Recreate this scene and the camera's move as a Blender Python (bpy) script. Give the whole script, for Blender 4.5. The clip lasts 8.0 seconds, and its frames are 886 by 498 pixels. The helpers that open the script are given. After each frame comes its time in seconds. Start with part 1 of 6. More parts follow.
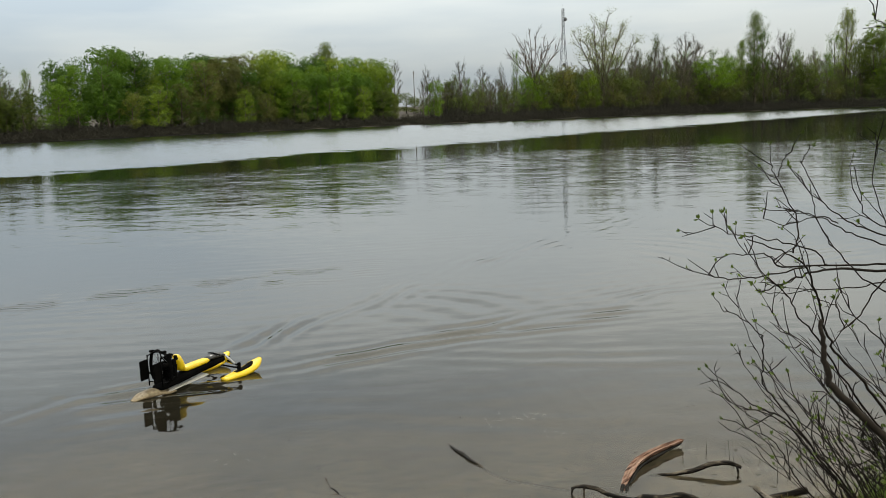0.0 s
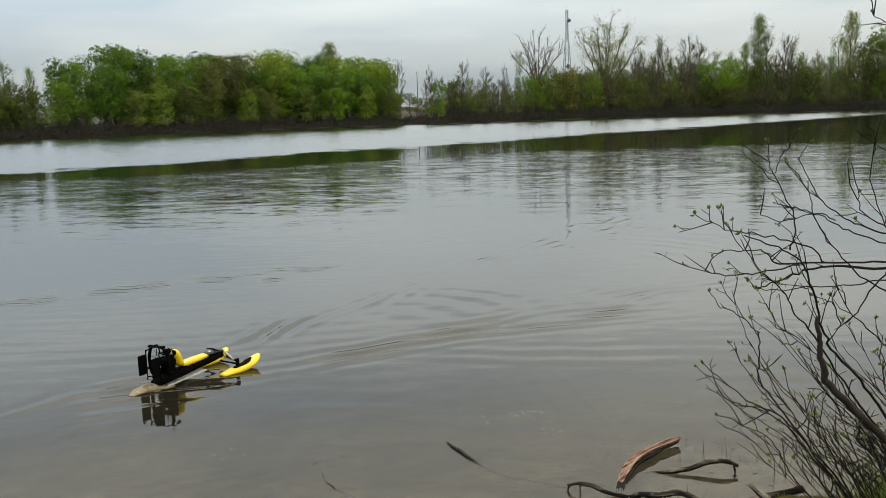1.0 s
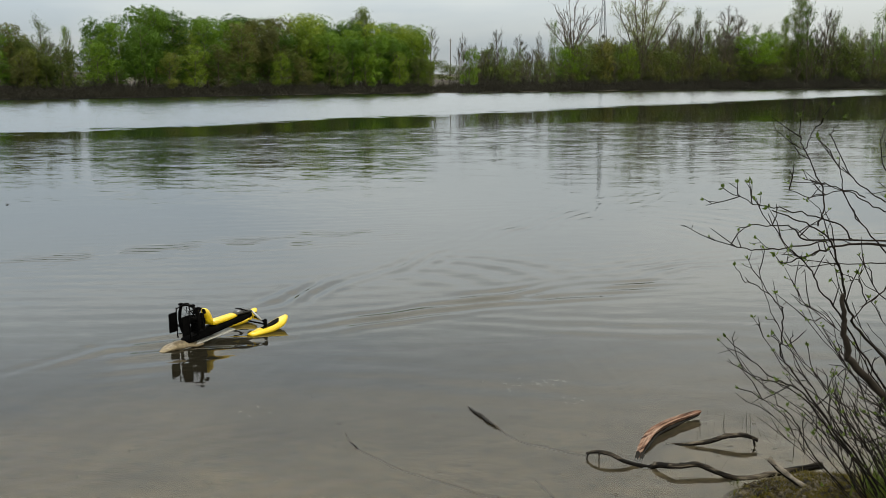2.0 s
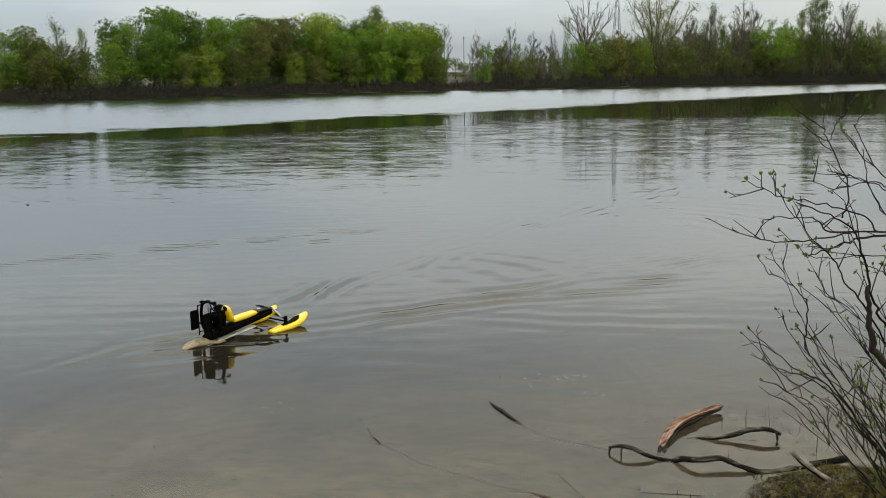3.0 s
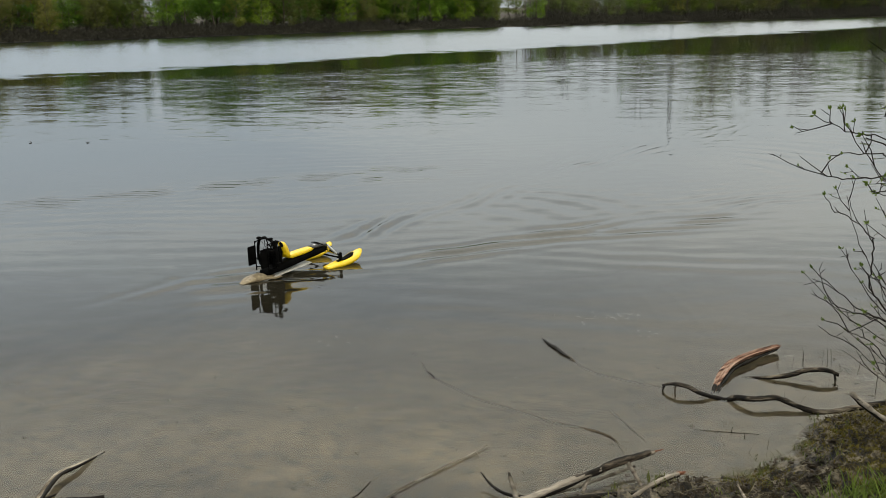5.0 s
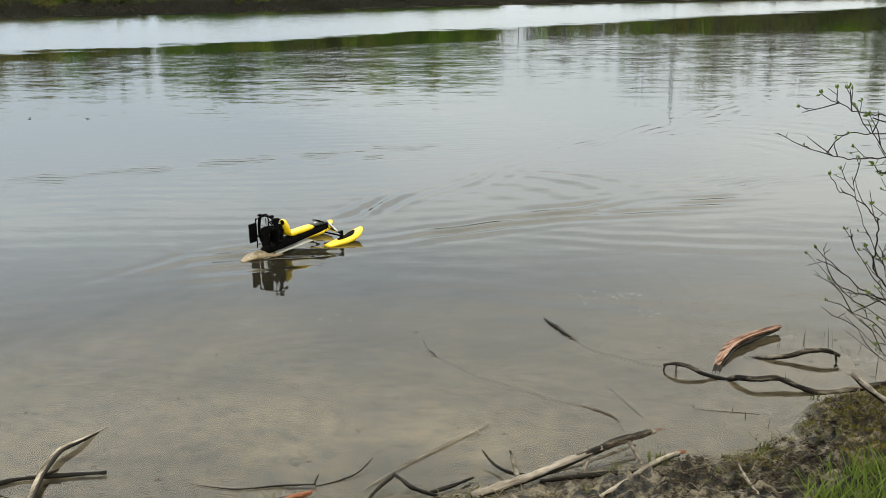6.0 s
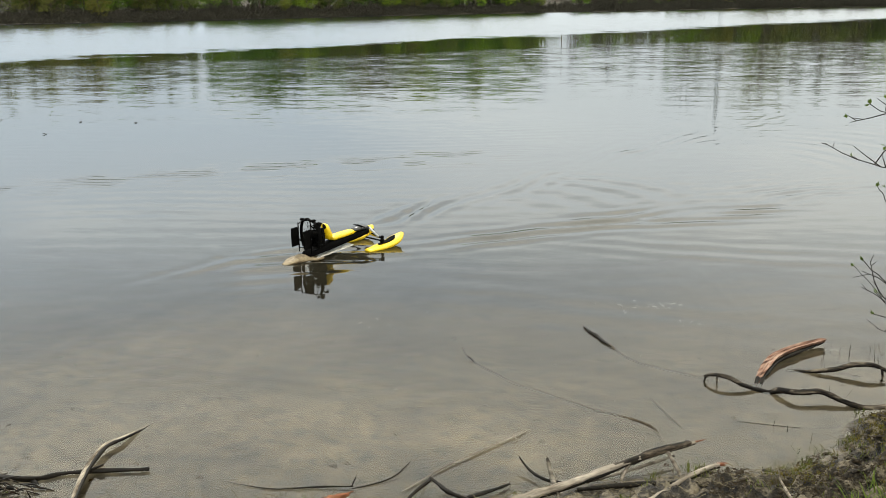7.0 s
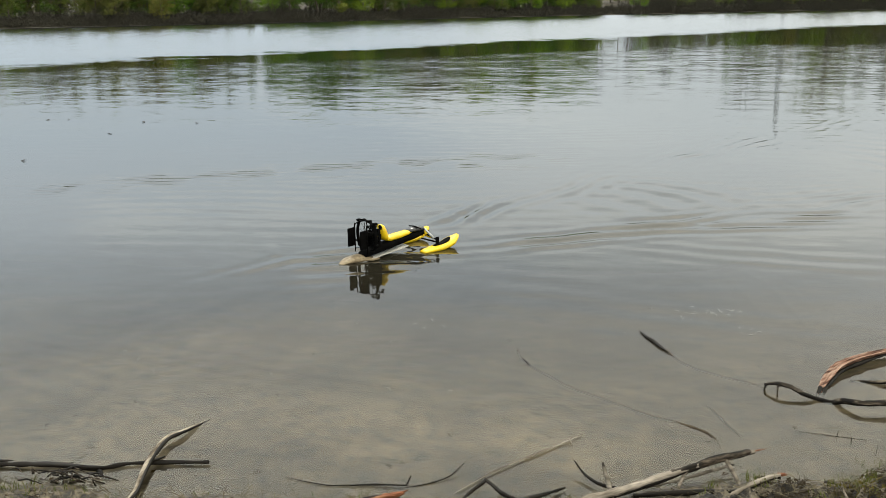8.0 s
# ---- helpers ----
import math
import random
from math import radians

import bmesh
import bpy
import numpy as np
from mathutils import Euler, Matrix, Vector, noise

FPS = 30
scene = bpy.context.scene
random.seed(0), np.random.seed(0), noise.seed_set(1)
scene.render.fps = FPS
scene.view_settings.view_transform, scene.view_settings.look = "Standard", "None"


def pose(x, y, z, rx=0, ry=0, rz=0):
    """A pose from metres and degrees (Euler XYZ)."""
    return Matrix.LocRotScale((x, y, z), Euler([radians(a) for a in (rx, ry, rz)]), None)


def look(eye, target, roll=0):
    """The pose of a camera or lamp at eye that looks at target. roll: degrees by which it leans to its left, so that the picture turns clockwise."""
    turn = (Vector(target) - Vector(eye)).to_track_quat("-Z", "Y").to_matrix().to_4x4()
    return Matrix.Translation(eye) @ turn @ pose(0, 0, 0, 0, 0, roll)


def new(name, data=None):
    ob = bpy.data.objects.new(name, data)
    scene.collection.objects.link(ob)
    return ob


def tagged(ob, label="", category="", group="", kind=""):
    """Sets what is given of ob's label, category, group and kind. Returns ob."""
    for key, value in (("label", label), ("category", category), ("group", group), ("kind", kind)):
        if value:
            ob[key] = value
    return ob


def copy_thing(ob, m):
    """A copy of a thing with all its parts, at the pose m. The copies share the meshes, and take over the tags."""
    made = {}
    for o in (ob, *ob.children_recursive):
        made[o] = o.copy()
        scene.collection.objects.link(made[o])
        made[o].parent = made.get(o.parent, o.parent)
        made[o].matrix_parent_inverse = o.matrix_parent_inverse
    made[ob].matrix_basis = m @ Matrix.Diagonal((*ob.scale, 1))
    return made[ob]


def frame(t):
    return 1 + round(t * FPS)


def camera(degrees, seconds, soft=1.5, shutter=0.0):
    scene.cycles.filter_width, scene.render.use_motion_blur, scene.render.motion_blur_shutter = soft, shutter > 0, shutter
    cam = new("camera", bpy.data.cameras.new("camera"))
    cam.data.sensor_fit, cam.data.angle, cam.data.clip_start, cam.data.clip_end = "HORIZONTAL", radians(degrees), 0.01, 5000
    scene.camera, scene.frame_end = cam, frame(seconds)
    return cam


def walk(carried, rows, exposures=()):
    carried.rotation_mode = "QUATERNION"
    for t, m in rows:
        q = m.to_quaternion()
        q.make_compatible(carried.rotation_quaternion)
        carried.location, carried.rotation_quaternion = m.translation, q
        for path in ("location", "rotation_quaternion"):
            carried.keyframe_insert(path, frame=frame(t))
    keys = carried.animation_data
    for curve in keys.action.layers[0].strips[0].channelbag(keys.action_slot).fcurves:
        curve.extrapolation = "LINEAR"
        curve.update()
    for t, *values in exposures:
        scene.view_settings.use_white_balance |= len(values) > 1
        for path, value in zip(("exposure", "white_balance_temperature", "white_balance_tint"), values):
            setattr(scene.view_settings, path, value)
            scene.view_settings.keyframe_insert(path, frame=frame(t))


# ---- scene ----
cam = camera(54.4, 8.0, soft=0.8)
EXPOSURES = [(0, 0.10), (2.0, 0.10), (3.5, 0.10), (5.0, 0.08), (6.4, 0.70), (7.0, 0.64), (7.5, 0.62), (8.0, 0.47)]
PATH = [
    (0, (0.122, 0.381, 2.018), (0.109, 2.357, 1.713), -2.0),
    (0.5, (0.133, 0.393, 2.013), (0.118, 2.37, 1.711), -1.9),
    (1, (0.144, 0.379, 1.993), (0.126, 2.355, 1.689), -1.6),
    (1.5, (0.142, 0.359, 1.991), (0.117, 2.328, 1.642), -0.7),
    (2, (0.151, 0.34, 1.988), (0.067, 2.303, 1.614), -0.3),
    (3.5, (0.097, 0.312, 1.974), (-0.06, 2.27, 1.597), -1.6),
    (4, (0.088, 0.306, 1.972), (-0.14, 2.255, 1.584), -2.0),
    (4.5, (0.082, 0.313, 1.968), (-0.148, 2.243, 1.493), -1.8),
    (5, (0.093, 0.312, 1.965), (-0.141, 2.231, 1.452), -1.3),
    (6.5, (0.074, 0.324, 1.956), (-0.166, 2.226, 1.386), -0.7),
    (7, (0.079, 0.302, 1.959), (-0.245, 2.199, 1.416), -0.8),
    (7.5, (0.053, 0.286, 1.957), (-0.383, 2.163, 1.42), -0.9),
    (8, (0.055, 0.286, 1.958), (-0.387, 2.161, 1.422), -0.9),
]
walk(cam, [(t, look(eye, target, roll)) for t, eye, target, roll in PATH], EXPOSURES)

# ---- world, sun ----
world = bpy.data.worlds.new("overcast_sky")
scene.world = world
world.use_nodes = True
wn, wl = world.node_tree.nodes, world.node_tree.links
wn.clear()
w_out = wn.new("ShaderNodeOutputWorld")
w_bg = wn.new("ShaderNodeBackground")
w_sky = wn.new("ShaderNodeTexSky")
w_sky.sky_type = "NISHITA"
w_sky.sun_disc = False
w_sky.sun_elevation = radians(50)
w_sky.sun_rotation = radians(-35)
w_dim = wn.new("ShaderNodeVectorMath")
w_dim.operation = "SCALE"
w_dim.inputs["Scale"].default_value = 0.10
wl.new(w_sky.outputs["Color"], w_dim.inputs[0])
w_co = wn.new("ShaderNodeTexCoord")
w_map = wn.new("ShaderNodeMapping")
w_map.inputs["Scale"].default_value = (1.6, 1.6, 9.0)
wl.new(w_co.outputs["Generated"], w_map.inputs["Vector"])
w_noise = wn.new("ShaderNodeTexNoise")
w_noise.inputs["Scale"].default_value = 1.3
w_noise.inputs["Detail"].default_value = 5.0
w_noise.inputs["Roughness"].default_value = 0.5
wl.new(w_map.outputs["Vector"], w_noise.inputs["Vector"])
w_ramp = wn.new("ShaderNodeValToRGB")
w_ramp.color_ramp.elements[0].position = 0.36
w_ramp.color_ramp.elements[0].color = (0.425, 0.485, 0.535, 1)
w_ramp.color_ramp.elements[1].position = 0.62
w_ramp.color_ramp.elements[1].color = (0.635, 0.66, 0.645, 1)
# the cloud thickens towards the west
w_side = wn.new("ShaderNodeSeparateXYZ")
wl.new(w_co.outputs["Generated"], w_side.inputs["Vector"])
w_shift = wn.new("ShaderNodeMath")
w_shift.operation = "MULTIPLY_ADD"
w_shift.inputs[1].default_value = 0.28
wl.new(w_side.outputs["X"], w_shift.inputs[0])
wl.new(w_noise.outputs["Fac"], w_shift.inputs[2])
wl.new(w_shift.outputs["Value"], w_ramp.inputs["Fac"])
w_mix = wn.new("ShaderNodeMixRGB")
w_mix.inputs["Fac"].default_value = 0.88
wl.new(w_dim.outputs["Vector"], w_mix.inputs["Color1"])
wl.new(w_ramp.outputs["Color"], w_mix.inputs["Color2"])
# an overcast sky grows brighter towards the zenith
w_sep = wn.new("ShaderNodeSeparateXYZ")
wl.new(w_co.outputs["Generated"], w_sep.inputs["Vector"])
w_rise = wn.new("ShaderNodeValToRGB")
w_els = w_rise.color_ramp.elements
w_els.new(0.4)
w_els.new(0.5)
w_els.new(0.6)
for w_el, (w_at, w_col) in zip(w_els, ((0.04, (0.290, 0.290, 0.287)), (0.13, (0.43, 0.436, 0.434)), (0.22, (0.65, 0.636, 0.602)), (0.36, (0.69, 0.65, 0.585)), (0.50, (1.20, 1.09, 0.905)))):
    w_el.position = w_at
    w_el.color = (*w_col, 1)
wl.new(w_sep.outputs["Z"], w_rise.inputs["Fac"])
w_tint = wn.new("ShaderNodeVectorMath")
w_tint.operation = "MULTIPLY"
wl.new(w_mix.outputs["Color"], w_tint.inputs[0])
wl.new(w_rise.outputs["Color"], w_tint.inputs[1])
w_lit = wn.new("ShaderNodeVectorMath")
w_lit.operation = "SCALE"
w_lit.inputs["Scale"].default_value = 2.9
wl.new(w_tint.outputs["Vector"], w_lit.inputs[0])
wl.new(w_lit.outputs["Vector"], w_bg.inputs["Color"])
w_bg.inputs["Strength"].default_value = 1.0
wl.new(w_bg.outputs["Background"], w_out.inputs["Surface"])

sun_data = bpy.data.lights.new("sun", "SUN")
sun_data.energy = 1.2
sun_data.angle = radians(9)
sun_data.color = (1.0, 0.96, 0.90)
sun = new("sun", sun_data)
sun.matrix_world = look((-20, 28, 44), (0, 0, 0))


# ---- helpers for building ----
def link_mesh(name, verts, faces, smooth=False):
    me = bpy.data.meshes.new(name)
    me.from_pydata([tuple(v) for v in verts], [], [tuple(f) for f in faces])
    if smooth:
        me.polygons.foreach_set("use_smooth", [True] * len(me.polygons))
    me.update()
    return me


def mesh_part(name, me, material, parent=None, label=""):
    """One mesh object, under a thing or a part."""
    ob = new(name, me)
    if material is not None and not me.materials:
        me.materials.append(material)
    if parent is not None:
        ob.parent = parent
    if label:
        ob["label"] = label
    return ob


def part(name, bm, material, parent=None, label="", smooth=False):
    me = bpy.data.meshes.new(name)
    if smooth:
        for f in bm.faces:
            f.smooth = True
    bm.to_mesh(me)
    bm.free()
    return mesh_part(name, me, material, parent, label)


class Soup:
    """Collects tubes and leaves into one vertex and face list."""

    def __init__(self):
        self.v, self.f = [], []

    def tube(self, pts, radii, sides=5, cap=True):
        pts = [Vector(p) for p in pts]
        base, n = len(self.v), len(pts)
        side = None
        for i, p in enumerate(pts):
            d = (pts[min(i + 1, n - 1)] - pts[max(i - 1, 0)]).normalized()
            if side is None:
                side = d.orthogonal().normalized()
            else:
                side = (side - d * side.dot(d)).normalized()
            up = d.cross(side)
            for k in range(sides):
                a = 2 * math.pi * k / sides
                self.v.append(p + (side * math.cos(a) + up * math.sin(a)) * radii[i])
        for i in range(n - 1):
            for k in range(sides):
                a, b = base + i * sides + k, base + i * sides + (k + 1) % sides
                self.f.append((a, b, b + sides, a + sides))
        if cap:
            self.f.append(tuple(base + k for k in reversed(range(sides))))
            self.f.append(tuple(base + (n - 1) * sides + k for k in range(sides)))

    def leaf(self, p, along, wide, fold=0.0):
        """A small diamond blade folded on its midrib."""
        p, along, wide = Vector(p), Vector(along), Vector(wide)
        lift = along.cross(wide).normalized() * fold * wide.length
        b = len(self.v)
        self.v += [p, p + along * 0.45 + wide * 0.5 + lift, p + along, p + along * 0.45 - wide * 0.5 + lift]
        self.f += [(b, b + 1, b + 2), (b, b + 2, b + 3)]

    def blade(self, p, tip, width, bend, rng):
        """A narrow grass blade of three joints."""
        p, tip = Vector(p), Vector(tip)
        d = tip - p
        across = Vector((-d.y, d.x, 0.02 * rng.uniform(-1, 1)))
        if across.length < 1e-4:
            across = Vector((1, 0, 0))
        across = across.normalized() * width
        b = len(self.v)
        m1 = p + d * 0.4 + Vector((0, 0, bend))
        m2 = p + d * 0.75 + Vector((0, 0, bend * 0.9))
        self.v += [p - across, p + across, m1 - across * 0.9, m1 + across * 0.9, m2 - across * 0.6, m2 + across * 0.6, tip]
        self.f += [(b, b + 1, b + 3, b + 2), (b + 2, b + 3, b + 5, b + 4), (b + 4, b + 5, b + 6)]

    def mesh(self, name, smooth=True):
        return link_mesh(name, self.v, self.f, smooth)


def nodes_of(name):
    m = bpy.data.materials.new(name)
    m.use_nodes = True
    nt = m.node_tree
    return m, nt.nodes, nt.links, nt.nodes["Principled BSDF"]


def noise_node(nn, ll, scale, detail=4.0, rough=0.55, stretch=None, coord="Object", along=None):
    co = nn.new("ShaderNodeTexCoord")
    tex = nn.new("ShaderNodeTexNoise")
    tex.inputs["Scale"].default_value = scale
    tex.inputs["Detail"].default_value = detail
    tex.inputs["Roughness"].default_value = rough
    if stretch:
        mp = nn.new("ShaderNodeMapping")
        mp.inputs["Scale"].default_value = stretch
        if along is not None:
            mp.vector_type = "TEXTURE"
            mp.inputs["Rotation"].default_value = (0, 0, radians(along))
        ll.new(co.outputs[coord], mp.inputs["Vector"])
        ll.new(mp.outputs["Vector"], tex.inputs["Vector"])
    else:
        ll.new(co.outputs[coord], tex.inputs["Vector"])
    return tex


def ramp_node(nn, ll, source, stops):
    r = nn.new("ShaderNodeValToRGB")
    els = r.color_ramp.elements
    while len(els) < len(stops):
        els.new(0.5)
    for e, (pos, col) in zip(els, stops):
        e.position = pos
        e.color = (*col, 1)
    ll.new(source, r.inputs["Fac"])
    return r


def mixed(nn, ll, fac, a, b, blend="MIX"):
    m = nn.new("ShaderNodeMixRGB")
    m.blend_type = blend
    for sock, val in (("Fac", fac), ("Color1", a), ("Color2", b)):
        if isinstance(val, (int, float)):
            m.inputs[sock].default_value = val
        elif isinstance(val, tuple):
            m.inputs[sock].default_value = (*val, 1)
        else:
            ll.new(val, m.inputs[sock])
    return m.outputs["Color"]


def bumped(nn, ll, bsdf, height, strength, distance):
    b = nn.new("ShaderNodeBump")
    b.inputs["Strength"].default_value = strength
    b.inputs["Distance"].default_value = distance
    ll.new(height, b.inputs["Height"])
    ll.new(b.outputs["Normal"], bsdf.inputs["Normal"])


def grainy(name, stops, scale=8.0, rough=0.8, stretch=None, metal=0.0, fine=60.0, fine_amount=0.25, bump=0.3, depth=0.004, detail=5.0, shine=0.5, along=None):
    """A surface with broad variation, fine grain and relief."""
    m, nn, ll, bs = nodes_of(name)
    a = noise_node(nn, ll, scale, detail, 0.6, stretch, along=along)
    r = ramp_node(nn, ll, a.outputs["Fac"], stops)
    f = noise_node(nn, ll, fine, 3.0, 0.6, stretch, along=along)
    g = ramp_node(nn, ll, f.outputs["Fac"], [(0.3, (1 - fine_amount,) * 3), (0.7, (1 + fine_amount * 0.3,) * 3)])
    ll.new(mixed(nn, ll, 1.0, r.outputs["Color"], g.outputs["Color"], "MULTIPLY"), bs.inputs["Base Color"])
    bs.inputs["Roughness"].default_value = rough
    bs.inputs["Metallic"].default_value = metal
    bs.inputs["Specular IOR Level"].default_value = shine
    bumped(nn, ll, bs, f.outputs["Fac"], bump, depth)
    return m


def foliage(name, dark, light, rough=0.6, through_light=0.30):
    """Leaves: each island and each plant takes its own shade."""
    m, nn, ll, bs = nodes_of(name)
    geo = nn.new("ShaderNodeNewGeometry")
    info = nn.new("ShaderNodeObjectInfo")
    c = ramp_node(nn, ll, geo.outputs["Random Per Island"], [(0.0, tuple(d * 0.78 + l * 0.22 for d, l in zip(dark, light))), (1.0, tuple(d * 0.2 + l * 0.8 for d, l in zip(dark, light)))])
    v = ramp_node(nn, ll, info.outputs["Random"], [(0.0, (0.66, 0.70, 0.70)), (0.5, (1.0, 1.0, 1.0)), (1.0, (1.35, 1.22, 0.95))])
    col = mixed(nn, ll, 1.0, c.outputs["Color"], v.outputs["Color"], "MULTIPLY")
    ll.new(col, bs.inputs["Base Color"])
    bs.inputs["Roughness"].default_value = rough
    bs.inputs["Specular IOR Level"].default_value = 0.1
    tr = nn.new("ShaderNodeBsdfTranslucent")
    ll.new(col, tr.inputs["Color"])
    mx = nn.new("ShaderNodeMixShader")
    mx.inputs["Fac"].default_value = through_light
    ll.new(bs.outputs["BSDF"], mx.inputs[1])
    ll.new(tr.outputs["BSDF"], mx.inputs[2])
    ll.new(mx.outputs["Shader"], nn["Material Output"].inputs["Surface"])
    return m


# ---- materials ----
BARK = grainy("grey_bark", [(0.3, (0.075, 0.060, 0.044)), (0.7, (0.16, 0.135, 0.105))], 2.0, 0.9, (1, 1, 0.3), fine=14, bump=0.4, depth=0.03, shine=0.12)
BARK_DARK = grainy("dark_bark", [(0.3, (0.055, 0.046, 0.036)), (0.7, (0.12, 0.10, 0.078))], 2.0, 0.9, (1, 1, 0.3), fine=14, bump=0.4, depth=0.03, shine=0.12)
LEAF_FRESH = foliage("fresh_green_leaves", (0.0632, 0.1301, 0.01032), (0.1355, 0.2334, 0.0215))
LEAF_DEEP = foliage("deep_green_leaves", (0.04053, 0.09367, 0.00903), (0.09141, 0.1683, 0.01806))
LEAF_LIME = foliage("lime_green_leaves", (0.1135, 0.1715, 0.0129), (0.2049, 0.2894, 0.0301))
LEAF_OLIVE = foliage("olive_budding_leaves", (0.06711, 0.09344, 0.0172), (0.1374, 0.1751, 0.03698))
LEAF_HALO = foliage("thin_yellow_olive_leaves", (0.1798, 0.2045, 0.06261), (0.3129, 0.3478, 0.1263), 0.6, 0.5)
LEAF_RUST = foliage("rust_tinted_leaves", (0.07983, 0.08268, 0.02064), (0.153, 0.1616, 0.043))
LEAF_BUD = foliage("grey_olive_buds", (0.03742, 0.04319, 0.02167), (0.0684, 0.07837, 0.04395))
WEED = grainy("brown_water_stem", [(0.3, (0.030, 0.022, 0.014)), (0.7, (0.095, 0.075, 0.050))], 20.0, 0.7, fine=120, shine=0.12)
BARK_WET = grainy("mottled_wet_bark", [(0.46, (0.00444, 0.00342, 0.0024)), (0.56, (0.02664, 0.01976, 0.0136)), (0.68, (0.148, 0.1178, 0.0864))], 30.0, 0.6, (6, 1, 1), fine=140, fine_amount=0.4, bump=0.8, depth=0.004, shine=0.15, along=33)
LEAF_PALE = foliage("pale_green_leaves", (0.1026, 0.1473, 0.03406), (0.1958, 0.2521, 0.06811), 0.6, 0.45)
BRUSH = foliage("brown_brush", (0.0162, 0.01575, 0.0129), (0.0522, 0.05145, 0.0434), 0.9, 0.1)
TWIG = grainy("twig_bark", [(0.3, (0.0077, 0.00605, 0.00495)), (0.7, (0.0231, 0.01815, 0.0143))], 14.0, 0.75, fine=120, depth=0.001, shine=0.12)
LIMB = grainy("weathered_limb", [(0.3, (0.008, 0.006, 0.005)), (0.7, (0.05, 0.040, 0.032))], 12.0, 0.85, (0.5, 0.5, 0.125), fine=90, bump=0.6, depth=0.004, shine=0.12)
BUD = foliage("young_bush_leaves", (0.07, 0.105, 0.021), (0.168, 0.231, 0.042), 0.5, 0.35)
GRASS = foliage("bank_grass", (0.030, 0.058, 0.009), (0.115, 0.158, 0.030), 0.55, 0.3)
SPROUT = foliage("green_sprouts", (0.035, 0.050, 0.010), (0.110, 0.130, 0.032), 0.6, 0.3)
STRAW = foliage("dead_straw", (0.065, 0.0525, 0.03), (0.165, 0.145, 0.095), 0.8, 0.15)
MOSS = foliage("mossy_mat", (0.046, 0.036, 0.010), (0.190, 0.150, 0.030), 0.9, 0.1)
LITTER = foliage("rotten_leaf_litter", (0.009, 0.006, 0.0035), (0.050, 0.037, 0.021), 0.7, 0.05)
MUD = grainy("wet_mud", [(0.3, (0.007, 0.005, 0.003)), (0.7, (0.045, 0.033, 0.020))], 30.0, 0.65, fine=70, bump=0.6, depth=0.006, shine=0.15)
DRIFT = grainy("bleached_driftwood", [(0.36, (0.0222, 0.01596, 0.0112)), (0.45, (0.148, 0.1216, 0.092)), (0.62, (0.296, 0.2584, 0.208))], 26.0, 0.75, (9, 1, 1), fine=150, fine_amount=0.5, bump=0.8, depth=0.004, shine=0.12, along=36)
DRIFT_PALE = grainy("sun_bleached_wood", [(0.36, (0.020, 0.015, 0.010)), (0.44, (0.12, 0.097, 0.072)), (0.56, (0.34, 0.30, 0.24))], 24.0, 0.75, (5, 1, 1), fine=150, fine_amount=0.5, bump=0.8, depth=0.004, shine=0.12, along=90)
DRIFT_LOG = grainy("smooth_bleached_log", [(0.32, (0.111, 0.08968, 0.068)), (0.60, (0.3108, 0.2736, 0.228))], 24.0, 0.75, (7, 1, 1), fine=150, fine_amount=0.45, bump=0.8, depth=0.004, shine=0.12, along=34)
BRANCH_WET = grainy("half_wet_branch", [(0.43, (0.00592, 0.00456, 0.0032)), (0.52, (0.0444, 0.0342, 0.024)), (0.63, (0.1776, 0.1482, 0.112))], 30.0, 0.65, (7, 1, 1), fine=140, fine_amount=0.5, bump=0.8, depth=0.004, shine=0.15, along=0)
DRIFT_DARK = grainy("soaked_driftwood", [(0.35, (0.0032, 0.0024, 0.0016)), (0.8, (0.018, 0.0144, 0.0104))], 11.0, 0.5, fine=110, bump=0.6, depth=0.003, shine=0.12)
DRIFT_GREY = grainy("grey_driftwood", [(0.36, (0.00888, 0.00684, 0.0048)), (0.46, (0.0814, 0.06992, 0.0544)), (0.60, (0.1924, 0.171, 0.14))], 16.0, 0.7, (5, 1, 1), fine=130, fine_amount=0.4, bump=0.8, depth=0.003, shine=0.12, along=0)
RED_WOOD = grainy("split_red_heartwood", [(0.36, (0.0301, 0.01548, 0.01056)), (0.45, (0.1806, 0.0903, 0.05984)), (0.57, (0.3096, 0.2021, 0.1496)), (0.70, (0.3956, 0.3096, 0.2464))], 42.0, 0.7, (10, 1, 1), fine=220, fine_amount=0.5, bump=0.9, depth=0.005, shine=0.12, along=42)
ORANGE_WOOD = grainy("broken_orange_wood", [(0.34, (0.060, 0.022, 0.012)), (0.48, (0.20, 0.076, 0.037)), (0.68, (0.35, 0.185, 0.11))], 34.0, 0.7, (6, 1, 1), fine=170, fine_amount=0.45, bump=0.8, depth=0.004, shine=0.15, along=40)
SHELL = grainy("pale_shell", [(0.3, (0.245, 0.238, 0.21)), (0.7, (0.434, 0.42, 0.378))], 40.0, 0.6, fine=200)
STEEL = grainy("galvanised_steel", [(0.3, (0.20, 0.21, 0.22)), (0.7, (0.34, 0.35, 0.36))], 1.0, 0.5, metal=0.6, fine=20)
TOWER_STEEL = grainy("weathered_tower_steel", [(0.3, (0.09, 0.095, 0.10)), (0.7, (0.16, 0.165, 0.17))], 1.0, 0.7, fine=20, shine=0.2)
YELLOW = grainy("yellow_plastic", [(0.3, (0.66, 0.44, 0.004)), (0.7, (0.78, 0.55, 0.008))], 6.0, 0.32, fine=90, fine_amount=0.08, bump=0.04, depth=0.001)
